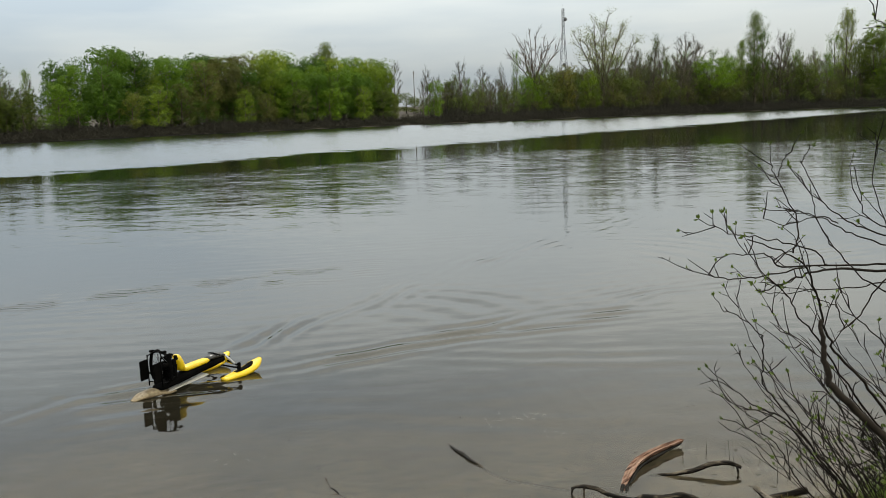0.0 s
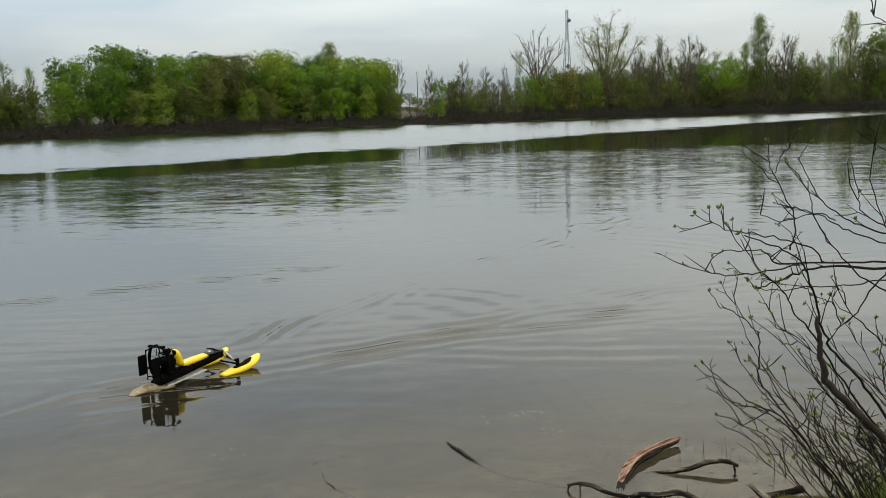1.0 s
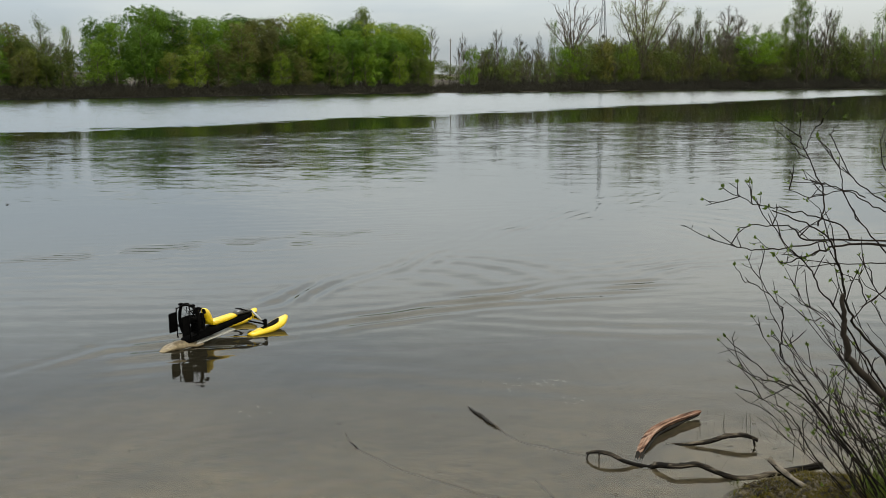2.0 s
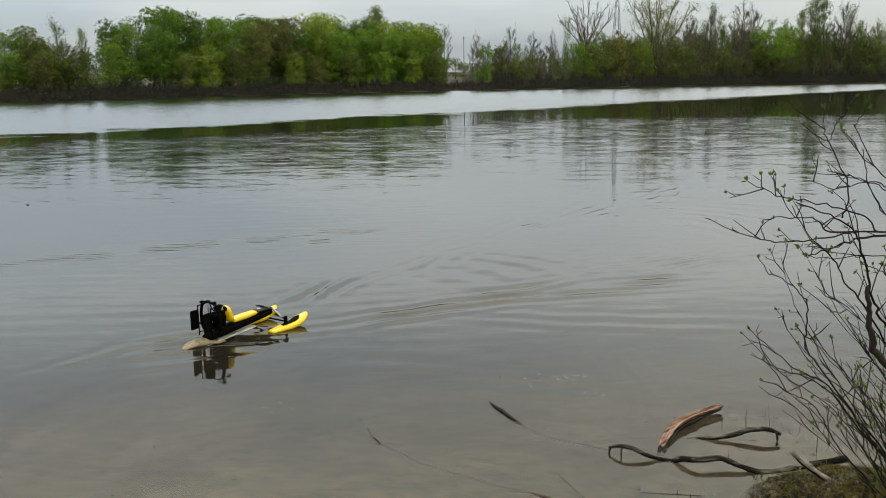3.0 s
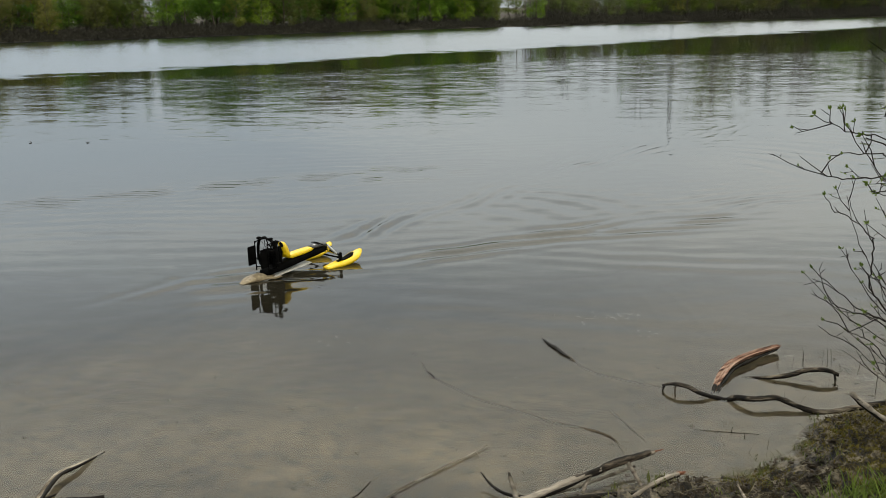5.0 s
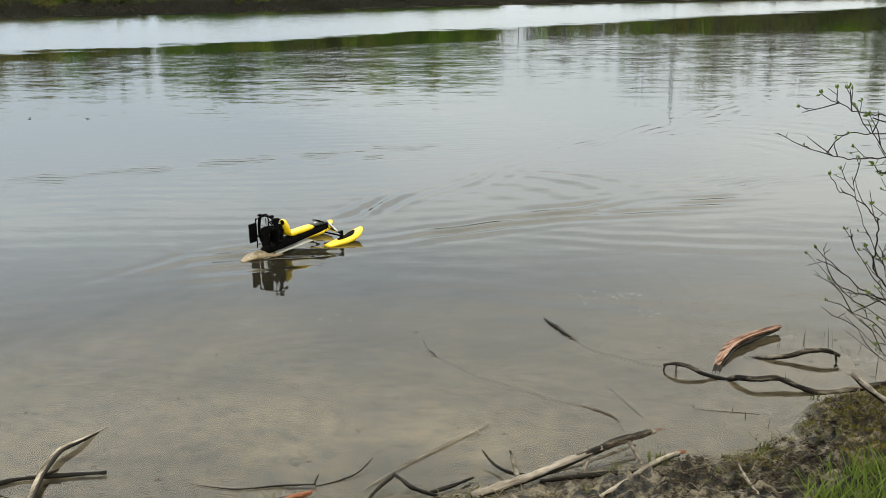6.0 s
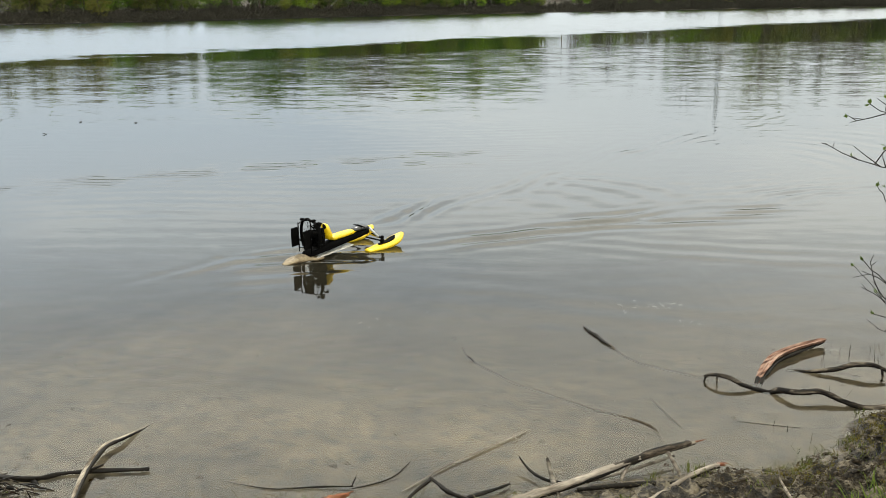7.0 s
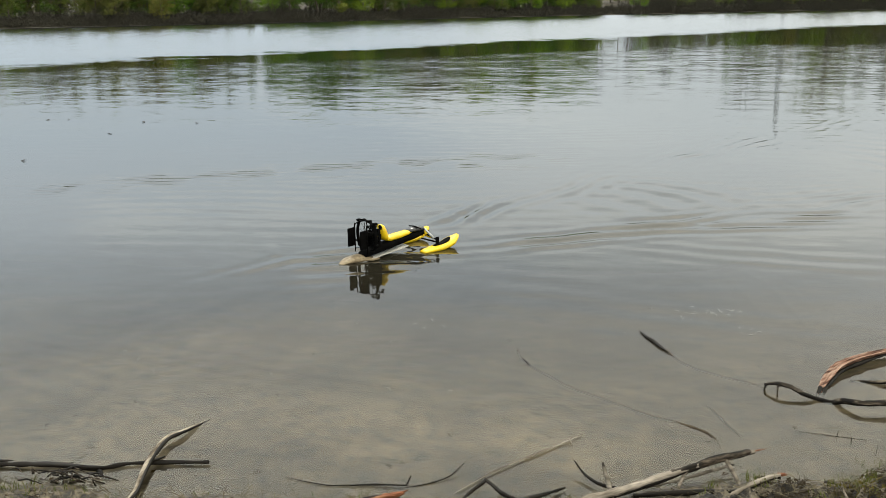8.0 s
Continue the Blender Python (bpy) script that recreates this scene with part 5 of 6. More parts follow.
def reeds():
    rng = random.Random(41)
    soup = Soup()
    for cx, cy, n, spread, h in ((1.47, 5.24, 3, 0.05, 0.09), (1.58, 5.29, 5, 0.07, 0.10), (1.68, 5.33, 4, 0.08, 0.09), (0.96, 4.15, 3, 0.04, 0.06), (1.40, 4.72, 3, 0.05, 0.08), (1.20, 4.05, 8, 0.10, 0.07), (1.75, 4.9, 8, 0.16, 0.13), (1.95, 5.1, 8, 0.2, 0.16)):
        for _ in range(n):
            x, y = cx + rng.gauss(0, spread), cy + rng.gauss(0, spread)
            z = float(ground_height(x, y))
            hh = -z + h * rng.uniform(0.4, 1.1) if z < 0 else h * rng.uniform(0.5, 1.1)
            tip = Vector((x + rng.gauss(0, 0.035), y + rng.gauss(0, 0.03), z + hh * rng.uniform(0.6, 1.0)))
            soup.blade((x, y, z - 0.01), tip, rng.uniform(0.0010, 0.0020), 0.0, rng)
    ob = mesh_part("shore_reeds", soup.mesh("shore_reeds", False), BRUSH)
    return tagged(ob, "thin dark reed stems standing in the shallows", "reeds", kind="stuff")


reeds()


def bank_grass():
    """Bright tufts on the bank beside the bush."""
    rng = random.Random(42)
    soup = Soup()
    tufts = [(rng.uniform(1.12, 2.9), rng.uniform(2.6, 3.50)) for _ in range(170)]
    tufts += [(rng.uniform(1.98, 2.9), rng.uniform(3.6, 4.45)) for _ in range(100)]
    for cx, cy in tufts:
        if cx < 1.14 + 0.55 * max(0, cy - 3.35) or cy > near_shore(cx) - 0.25:
            continue
        for _ in range(70):
            x, y = cx + rng.gauss(0, 0.05), cy + rng.gauss(0, 0.05)
            z = float(ground_height(x, y)) - 0.01
            a, h = rng.uniform(0, 6.28), rng.uniform(0.03, 0.11) * (1.8 if cx > 1.7 and cy > 3.55 else 1.0)
            r = h * rng.uniform(0.3, 1.2)
            soup.blade((x, y, z), (x + math.cos(a) * r, y + math.sin(a) * r, z + h), rng.uniform(0.0018, 0.0036), h * 0.12, rng)
    ob = mesh_part("bank_grass", soup.mesh("bank_grass", False), GRASS)
    return tagged(ob, "bright green grass tufts on the bank", "grass", kind="stuff")


bank_grass()


def moss_and_straw():
    rng = random.Random(43)
    moss, straw = Soup(), Soup()
    for _ in range(80000):
        x, y = rng.uniform(0.75, 2.4), rng.uniform(3.3, 4.6)
        d = float(near_shore(x)) - y
        if not 0.02 < d < 0.95 or rng.random() > 1.6 * (x - 1.05) + 0.6 * float(wavy(x, y, 8, 8, 71)):
            continue
        z = float(ground_height(x, y))
        a, h = rng.uniform(0, 6.28), rng.uniform(0.006, 0.019)
        moss.blade((x, y, z - 0.005), (x + math.cos(a) * h, y + math.sin(a) * h, z + h * rng.uniform(0.3, 0.9)), rng.uniform(0.0012, 0.0028), 0.002, rng)
    for _ in range(1500):
        x = rng.uniform(-2.9, 2.2)
        y = float(near_shore(x)) - abs(rng.gauss(0.12, 0.22)) + 0.03
        z = max(float(ground_height(x, y)), -0.004)
        a, h = rng.uniform(0, 6.28), rng.uniform(0.03, 0.11)
        straw.blade((x, y, z + 0.003), (x + math.cos(a) * h, y + math.sin(a) * h * 0.6, z + rng.uniform(0.004, 0.03)), rng.uniform(0.001, 0.0025), 0.006, rng)
    tagged(mesh_part("moss_mat", moss.mesh("moss_mat", False), MOSS), "yellow-green moss mat on the wet bank", "moss", kind="stuff")
    tagged(mesh_part("dead_straw", straw.mesh("dead_straw", False), STRAW), "scattered dead straw along the waterline", "straw", kind="stuff")


moss_and_straw()


def shore_sprouts():
    """Small green shoots in the mud at the water's edge."""
    rng = random.Random(47)
    soup = Soup()
    spots = [(rng.uniform(0.55, 1.5), rng.uniform(-0.10, 0.45)) for _ in range(60)]
    spots += [(rng.uniform(-2.9, 0.5), rng.uniform(-0.02, 0.25)) for _ in range(36)]
    spots += [(rng.gauss(-2.45, 0.14), rng.gauss(0.02, 0.05)) for _ in range(16)]
    for cx, off in spots:
        cy = float(near_shore(cx)) - off
        for _ in range(rng.randint(5, 12)):
            x, y = cx + rng.gauss(0, 0.018), cy + rng.gauss(0, 0.018)
            z = float(ground_height(x, y))
            a, h = rng.uniform(0, 6.28), rng.uniform(0.010, 0.036)
            soup.blade((x, y, z - 0.005), (x + math.cos(a) * h * 0.8, y + math.sin(a) * h * 0.8, z + h), rng.uniform(0.0012, 0.0026), h * 0.12, rng)
    ob = mesh_part("shore_sprouts", soup.mesh("shore_sprouts", False), SPROUT)
    return tagged(ob, "small green shoots growing in the wet mud", "sprouts", kind="stuff")


shore_sprouts()


def clods_and_litter():
    """Lumps of mud, rotten leaves and bits washed up along the edge."""
    rng = random.Random(44)
    lumps, litter = Soup(), Soup()
    spots = []
    for _ in range(60):
        x = rng.uniform(-2.9, 1.45)
        y = float(near_shore(x)) - abs(rng.gauss(0.10, 0.14)) - 0.03
        spots.append((x, y, rng.uniform(0.006, 0.017)))
    for _ in range(260):
        x = rng.uniform(0.40, 1.55)
        y = float(near_shore(x)) - rng.uniform(0.02, 0.6)
        if wavy(x, y, 8, 8, 63) > -0.25:
            spots.append((x, y, rng.uniform(0.004, 0.016)))
    for x, y, r in spots:
        z = float(ground_height(x, y))
        pts = []
        for la in (-0.5, 0.15, 0.75):
            for k in range(6):
                a = k * math.pi / 3 + la
                q = r * rng.uniform(0.45, 1.5)
                pts.append(Vector((x + math.cos(a) * math.cos(la) * q * 1.3, y + math.sin(a) * math.cos(la) * q, z + math.sin(la) * q * 0.6)))
        b = len(lumps.v)
        lumps.v += pts + [Vector((x, y, z + r * rng.uniform(0.40, 0.75)))]
        for ring in (0, 6):
            for k in range(6):
                lumps.f.append((b + ring + k, b + ring + (k + 1) % 6, b + ring + 6 + (k + 1) % 6, b + ring + 6 + k))
        for k in range(6):
            lumps.f.append((b + 12 + k, b + 12 + (k + 1) % 6, b + 18))
    for _ in range(11000):
        x = rng.uniform(-2.9, 2.0)
        y = float(near_shore(x)) - rng.gauss(0.12, 0.20)
        if rng.random() < 0.7:
            x = rng.uniform(0.55, 1.6)
            y = float(near_shore(x)) - rng.uniform(-0.03, 0.55)
        if wavy(x, y, 9, 9, 61) + 0.25 * rng.random() < 0.35 or y > near_shore(x) - 0.02:
            continue
        z = max(float(ground_height(x, y)), 0.0) + rng.uniform(0.002, 0.016)
        a, s = rng.uniform(0, 6.28), rng.uniform(0.005, 0.017)
        d = Vector((math.cos(a), math.sin(a), rng.uniform(-0.3, 0.5))) * s
        w = Vector((-math.sin(a), math.cos(a), rng.uniform(-0.4, 0.4))) * s * 0.6
        litter.leaf((x, y, z), d, w, 0.3)
    tagged(mesh_part("mud_clods", lumps.mesh("mud_clods", True), MUD), "dark wet mud clods along the waterline", "mud", kind="stuff")
    tagged(mesh_part("leaf_litter", litter.mesh("leaf_litter", False), LITTER), "rotting brown leaf litter on the muddy shore", "leaf litter", kind="stuff")


clods_and_litter()


def washed_up_tangle(cx, cy, seed):
    rng = random.Random(seed)
    heap = Soup()
    for _ in range(30):
        p = Vector((cx + rng.gauss(0, 0.10), cy + rng.gauss(0, 0.04), rng.uniform(0.005, 0.03)))
        a, ln = rng.gauss(0.3, 0.6), rng.uniform(0.04, 0.13)
        q = p + Vector((math.cos(a) * ln, math.sin(a) * ln * 0.7, rng.uniform(-0.015, 0.02)))
        m = p.lerp(q, 0.5) + Vector((rng.gauss(0, 0.015), rng.gauss(0, 0.015), rng.uniform(0.0, 0.03)))
        heap.tube([p, m, q], [rng.uniform(0.002, 0.006), 0.004, 0.002], 5)
    ob = mesh_part("root_tangle", heap.mesh("root_tangle"), BARK_WET)
    return tagged(ob, "tangle of washed-up roots and reed bits at the edge", "roots", kind="stuff")


washed_up_tangle(-2.36, 3.19, 71)


def bed_litter():
    """Sunken leaves, shells and pebbles on the shallow bed."""
    rng = random.Random(45)
    dark, pale = Soup(), Soup()
    for _ in range(170):
        x = rng.uniform(-4.5, 2.6)
        y = float(near_shore(x)) + abs(rng.gauss(0, 1.5)) + 0.1
        z = float(ground_height(x, y)) + rng.uniform(0.002, 0.008)
        a, s = rng.uniform(0, 6.28), rng.uniform(0.015, 0.055)
        litter = pale if rng.random() < 0.10 else dark
        if litter is pale:
            s *= 0.45
        litter.leaf((x, y, z), Vector((math.cos(a), math.sin(a), 0.08)) * s, Vector((-math.sin(a), math.cos(a), 0.05)) * s * 0.6, 0.15)
    for cx, cy, n in ((0.62, 6.03, 26), (0.38, 5.93, 10), (1.5, 5.35, 18), (1.9, 5.0, 26), (0.75, 5.7, 8), (-1.25, 5.45, 5)):
        for _ in range(n):
            x, y = cx + rng.gauss(0, 0.07), cy + rng.gauss(0, 0.05)
            z = max(float(ground_height(x, y)) + 0.01, -0.03)
            a, s = rng.uniform(0, 6.28), rng.uniform(0.012, 0.04)
            pale.leaf((x, y, z), Vector((math.cos(a), math.sin(a), 0.1)) * s, Vector((-math.sin(a), math.cos(a), 0.1)) * s * 0.5, 0.2)
    tagged(mesh_part("sunken_leaves", dark.mesh("sunken_leaves", False), LITTER), "dark sunken leaves on the silty bed", "sunken leaves", kind="stuff")
    tagged(mesh_part("shell_fragments", pale.mesh("shell_fragments", False), SHELL), "pale shell and stone bits on the bed", "shells", kind="stuff")


bed_litter()

# leaves drifting on the open water
for k, (x, y) in enumerate(((-8.41, 10.59), (-14.08, 17.83), (-11.2, 14.86), (-10.76, 14.9), (-9.08, 14.82), (-8.77, 13.27), (-7.97, 14.77))):
    s = Soup()
    s.leaf((0, 0, 0.004), (0.07, 0.013, 0.008), (-0.012, 0.045, 0.0), 0.25)
    s.leaf((0.02, 0.0, 0.003), (-0.04, 0.02, 0.012), (0.0, 0.026, 0.006), 0.25)
    ob = mesh_part("floating_leaf", s.mesh("floating_leaf", False), LITTER)
    ob.matrix_basis = pose(x, y, 0.0, 0, 0, 40 * k)
    tagged(ob, "dark dead leaf floating on calm water", "leaf", "leaves floating on the lake")


# ---- the waterside bush ----
def bush():
    rng = random.Random(46)
    plant_ = tagged(new("waterside_bush"), "leggy budding bush with thin dark stems on the bank", "bush")
    base = Vector((2.02, 3.86, 0.12))
    plant_.matrix_basis = pose(*base)
    leaf_soup = Soup()

    def sprig(p, d, size):
        for _ in range(rng.randint(2, 4)):
            n = (d * 0.7 + Vector((rng.gauss(0, 0.6), rng.gauss(0, 0.6), rng.gauss(0.3, 0.5)))).normalized()
            w = n.orthogonal()
            w.rotate(Matrix.Rotation(rng.uniform(0, 6.28), 3, n))
            s = size * rng.uniform(0.6, 1.2)
            leaf_soup.leaf(p - base, n * s, w.normalized() * s * 0.55, 0.3)

    def smooth(pts, steps=5):
        pts = [Vector(p) for p in pts]
        out, n = [], len(pts)
        for i in range(n - 1):
            p0, p1, p2, p3 = pts[max(i - 1, 0)], pts[i], pts[i + 1], pts[min(i + 2, n - 1)]
            for k in range(steps):
                t = k / steps
                q = 0.5 * (2 * p1 + (p2 - p0) * t + (2 * p0 - 5 * p1 + 4 * p2 - p3) * t * t + (3 * p1 - p0 - 3 * p2 + p3) * t ** 3)
                out.append(q + Vector((rng.gauss(0, 0.003), rng.gauss(0, 0.003), rng.gauss(0, 0.003))))
        return out + [pts[-1]]

    def stem(pts, r0, r1, twigs, name="stem", material=None, leafy=0.5):
        line = smooth(pts)
        n = len(line)
        soup = Soup()
        soup.tube([p - base for p in line], [r0 + (r1 - r0) * i / (n - 1) for i in range(n)], 6)
        for _ in range(twigs):
            i = rng.randint(int(n * 0.35), n - 2)
            p, d = line[i], (line[i + 1] - line[i]).normalized()
            ln = rng.uniform(0.04, 0.16)
            e = (d + Vector((rng.gauss(0, 0.55), rng.gauss(0, 0.55), rng.gauss(0.25, 0.45)))).normalized()
            q = p + e * ln * 0.5 + Vector((0, 0, rng.uniform(-0.01, 0.02)))
            t = p + e * ln + Vector((rng.gauss(0, 0.012), rng.gauss(0, 0.012), rng.uniform(0.0, 0.03)))
            soup.tube([p - base, q - base, t - base], [0.0026, 0.0021, 0.0013], 4, False)
            for _k in range(rng.randint(0, 2)):
                b = q.lerp(t, rng.random())
                c = b + (e + Vector((rng.gauss(0, 0.8), rng.gauss(0, 0.8), rng.gauss(0.2, 0.7)))).normalized() * rng.uniform(0.02, 0.07)
                soup.tube([b - base, c - base], [0.0018, 0.0011], 3, False)
                if rng.random() < leafy:
                    sprig(c, e, 0.017)
            if rng.random() < leafy:
                sprig(t, e, 0.023)
        if rng.random() < 0.6:
            sprig(line[-1], (line[-1] - line[-2]).normalized(), 0.020)
        return mesh_part(name, soup.mesh(name), material or TWIG, plant_)

    Y = 3.7
    # the long outer stems, from the root fan to their tips
    stem([(2.35, 3.9, 0.5), (1.98, Y, 0.60), (1.87, Y, 0.66), (1.71, Y, 0.82), (1.62, Y, 0.91)], 0.017, 0.014, 0, "broken_limb", LIMB)
    stem([(1.625, Y, 0.905), (1.60, Y, 1.01), (1.585, Y, 1.10), (1.58, Y, 1.17)], 0.014, 0.007, 0, "limb_stub", LIMB)
    stem([(1.6, 3.72, 1.39), (1.55, 3.7, 1.45), (1.44, 3.68, 1.48), (1.3, 3.66, 1.52), (1.19, 3.64, 1.54), (1.07, 3.62, 1.6)], 0.0034, 0.0014, 4, leafy=0.3)
    stem([(2.13, 3.95, 1.31), (1.84, 3.89, 1.33), (1.66, 3.83, 1.35), (1.55, 3.78, 1.34), (1.44, 3.72, 1.32), (1.33, 3.66, 1.3)], 0.0068, 0.0022, 5, leafy=0.3)
    stem([(2.11, 3.8, 0.441), (2, 3.79, 0.6), (1.87, 3.77, 0.78), (1.77, 3.76, 0.908), (1.66, 3.74, 1.03), (1.61, 3.73, 1.13), (1.58, 3.72, 1.23), (1.53, 3.7, 1.35), (1.49, 3.69, 1.41), (1.38, 3.67, 1.47), (1.27, 3.66, 1.51)], 0.0068, 0.0024, 6, leafy=0.3)
    stem([(1.52, 3.7, 1.39), (1.45, 3.68, 1.38), (1.31, 3.67, 1.36), (1.2, 3.65, 1.36), (1.1, 3.64, 1.38), (1.03, 3.62, 1.41)], 0.0036, 0.0013, 5, leafy=0.3)
    stem([(2.12, 3.95, 1.35), (1.93, 3.9, 1.35), (1.68, 3.86, 1.36), (1.46, 3.81, 1.37), (1.41, 3.76, 1.41), (1.35, 3.71, 1.44), (1.24, 3.67, 1.45), (1.14, 3.62, 1.45)], 0.0048, 0.0016, 4, leafy=0.3)
    stem([(1.83, 3.8, 0.325), (1.68, 3.78, 0.489), (1.55, 3.76, 0.672), (1.44, 3.75, 0.815), (1.37, 3.73, 0.907), (1.36, 3.71, 0.983), (1.35, 3.69, 1.1), (1.32, 3.67, 1.14), (1.25, 3.66, 1.2), (1.18, 3.64, 1.24), (1.13, 3.62, 1.3)], 0.0046, 0.0013, 6, leafy=0.3)
    stem([(1.89, 3.8, 0.672), (1.73, 3.77, 0.88), (1.57, 3.75, 1.11), (1.5, 3.72, 1.18), (1.44, 3.69, 1.28), (1.33, 3.67, 1.38), (1.25, 3.64, 1.5)], 0.0044, 0.0015, 6, leafy=0.3)
    stem([(1.86, 3.85, 0.3), (1.69, 3.81, 0.499), (1.55, 3.78, 0.666), (1.44, 3.75, 0.768), (1.34, 3.71, 0.819), (1.23, 3.67, 0.905), (1.12, 3.64, 1.01)], 0.005, 0.0014, 4, leafy=0.3)
    stem([(1.84, 3.8, 0.274), (1.72, 3.77, 0.443), (1.61, 3.74, 0.558), (1.48, 3.71, 0.719), (1.35, 3.68, 0.806), (1.23, 3.65, 0.855), (1.18, 3.62, 0.895)], 0.0044, 0.0013, 4, leafy=0.3)
    stem([(1.72, 3.85, 0.279), (1.6, 3.81, 0.403), (1.51, 3.77, 0.523), (1.44, 3.74, 0.638), (1.36, 3.7, 0.704), (1.27, 3.66, 0.752)], 0.0036, 0.0012, 3, leafy=0.3)
    stem([(1.47, 3.72, 1.44), (1.49, 3.73, 1.48), (1.5, 3.75, 1.55), (1.47, 3.76, 1.63), (1.42, 3.77, 1.73), (1.41, 3.79, 1.76), (1.4, 3.8, 1.86)], 0.0036, 0.0013, 2, leafy=0.3)
    stem([(1.42, 3.78, 1.73), (1.44, 3.78, 1.78), (1.46, 3.78, 1.83)], 0.002, 0.0011, 1, leafy=0.3)
    stem([(1.42, 3.78, 1.73), (1.35, 3.77, 1.77), (1.29, 3.76, 1.83)], 0.0018, 0.0009, 0, leafy=0.3)
    stem([(2.12, 3.95, 1.42), (2.01, 3.92, 1.45), (1.86, 3.88, 1.49), (1.76, 3.85, 1.53), (1.65, 3.82, 1.6), (1.57, 3.78, 1.69), (1.5, 3.75, 1.8)], 0.0044, 0.0014, 3, leafy=0.3)
    stem([(1.51, 3.76, 1.79), (1.52, 3.75, 1.82), (1.54, 3.74, 1.86)], 0.0018, 0.001, 0, leafy=0.3)
    stem([(2, 3.9, 1.41), (1.81, 3.85, 1.47), (1.67, 3.8, 1.53), (1.56, 3.76, 1.58), (1.45, 3.71, 1.61), (1.32, 3.66, 1.62)], 0.0032, 0.0013, 3, leafy=0.3)
    stem([(1.65, 3.75, 1.55), (1.57, 3.72, 1.58), (1.42, 3.69, 1.56), (1.33, 3.66, 1.59)], 0.0026, 0.0012, 3, leafy=0.3)
    stem([(2.12, 3.9, 1.44), (2, 3.87, 1.46), (1.87, 3.84, 1.52), (1.79, 3.81, 1.57), (1.76, 3.78, 1.64), (1.71, 3.75, 1.77)], 0.0036, 0.0015, 2, leafy=0.3)
    stem([(1.98, 3.85, 1.35), (1.88, 3.83, 1.29), (1.78, 3.8, 1.16), (1.71, 3.77, 1.12), (1.67, 3.75, 1.2), (1.61, 3.73, 1.24), (1.55, 3.7, 1.26)], 0.0036, 0.0014, 3, leafy=0.3)
    stem([(1.94, 3.85, 1.23), (1.8, 3.82, 1.31), (1.67, 3.8, 1.44), (1.59, 3.77, 1.55), (1.55, 3.75, 1.66), (1.48, 3.72, 1.75)], 0.0034, 0.0013, 3, leafy=0.3)
    stem([(2.13, 3.95, 1.26), (2.01, 3.9, 1.27), (1.87, 3.85, 1.28), (1.73, 3.81, 1.27), (1.55, 3.76, 1.28), (1.4, 3.71, 1.28), (1.32, 3.66, 1.31)], 0.0036, 0.0013, 4, leafy=0.3)
    stem([(2.28, 3.9, 0.621), (2.13, 3.86, 0.813), (1.99, 3.83, 0.951), (1.84, 3.79, 1.08), (1.74, 3.76, 1.17), (1.64, 3.72, 1.32)], 0.0046, 0.0016, 5, leafy=0.3)
    stem([(2.31, 4, 1.09), (2.14, 3.97, 1.25), (2, 3.94, 1.41), (1.91, 3.91, 1.56), (1.85, 3.88, 1.72), (1.86, 3.85, 1.86)], 0.0036, 0.0013, 4, leafy=0.3)
    stem([(2.29, 4, 1.44), (2.12, 3.96, 1.61), (2, 3.92, 1.74), (1.87, 3.89, 1.83), (1.77, 3.85, 1.89)], 0.0032, 0.0012, 4, leafy=0.3)
    stem([(2.1, Y, 2.1), (1.93, Y, 2.22), (1.80, Y, 2.29), (1.74, Y, 2.33)], 0.0029, 0.0012, 6)
    # the fan of thinner stems from the root
    for k in range(66):
        b = base + Vector((rng.uniform(-0.10, 0.85), rng.uniform(-0.18, 0.28), 0.0))
        b.z = float(ground_height(b.x, b.y)) - 0.02
        h = rng.uniform(0.30, 1.10)
        reach = -h * rng.uniform(0.45, 1.0)
        side = rng.uniform(-0.35, 0.3)
        mid = b + Vector((reach * 0.42, side * 0.4, h * 0.55))
        tip = b + Vector((reach, side, h))
        tip.x = max(tip.x, 1.22 + 0.42 * max(0.0, h - 0.7))
        q = mid.lerp(tip, 0.55) + Vector((rng.gauss(0, 0.04), rng.gauss(0, 0.04), rng.gauss(0, 0.03)))
        stem([b, b.lerp(mid, 0.5) + Vector((rng.gauss(0, 0.02), 0, 0)), mid, q, tip], rng.uniform(0.0022, 0.0048), 0.0011, rng.randint(3, 8), leafy=0.25)
    # short dense shoots round the root
    for k in range(70):
        b = base + Vector((rng.uniform(-0.22, 0.7), rng.uniform(-0.3, 0.25), 0.0))
        b.z = float(ground_height(b.x, b.y)) - 0.02
        h = rng.uniform(0.18, 0.55)
        tip = b + Vector((-h * rng.uniform(0.2, 1.2), rng.uniform(-0.2, 0.2), h))
        mid = b.lerp(tip, 0.5) + Vector((rng.gauss(0, 0.02), rng.gauss(0, 0.02), 0.04))
        stem([b, mid, tip], rng.uniform(0.0016, 0.0032), 0.001, rng.randint(1, 4), leafy=0.25)
    mesh_part("leaves", leaf_soup.mesh("leaves", False), BUD, plant_, "small fresh yellow-green leaves")
    return plant_


bush()


# ---- the model craft ----
def rounded(bm_size, bevel, segments=2):
    bm = bmesh.new()
    bmesh.ops.create_cube(bm, size=1.0)
    bmesh.ops.scale(bm, vec=bm_size, verts=bm.verts)
    bmesh.ops.bevel(bm, geom=list(bm.edges), offset=bevel, segments=segments, affect="EDGES")
    return bm


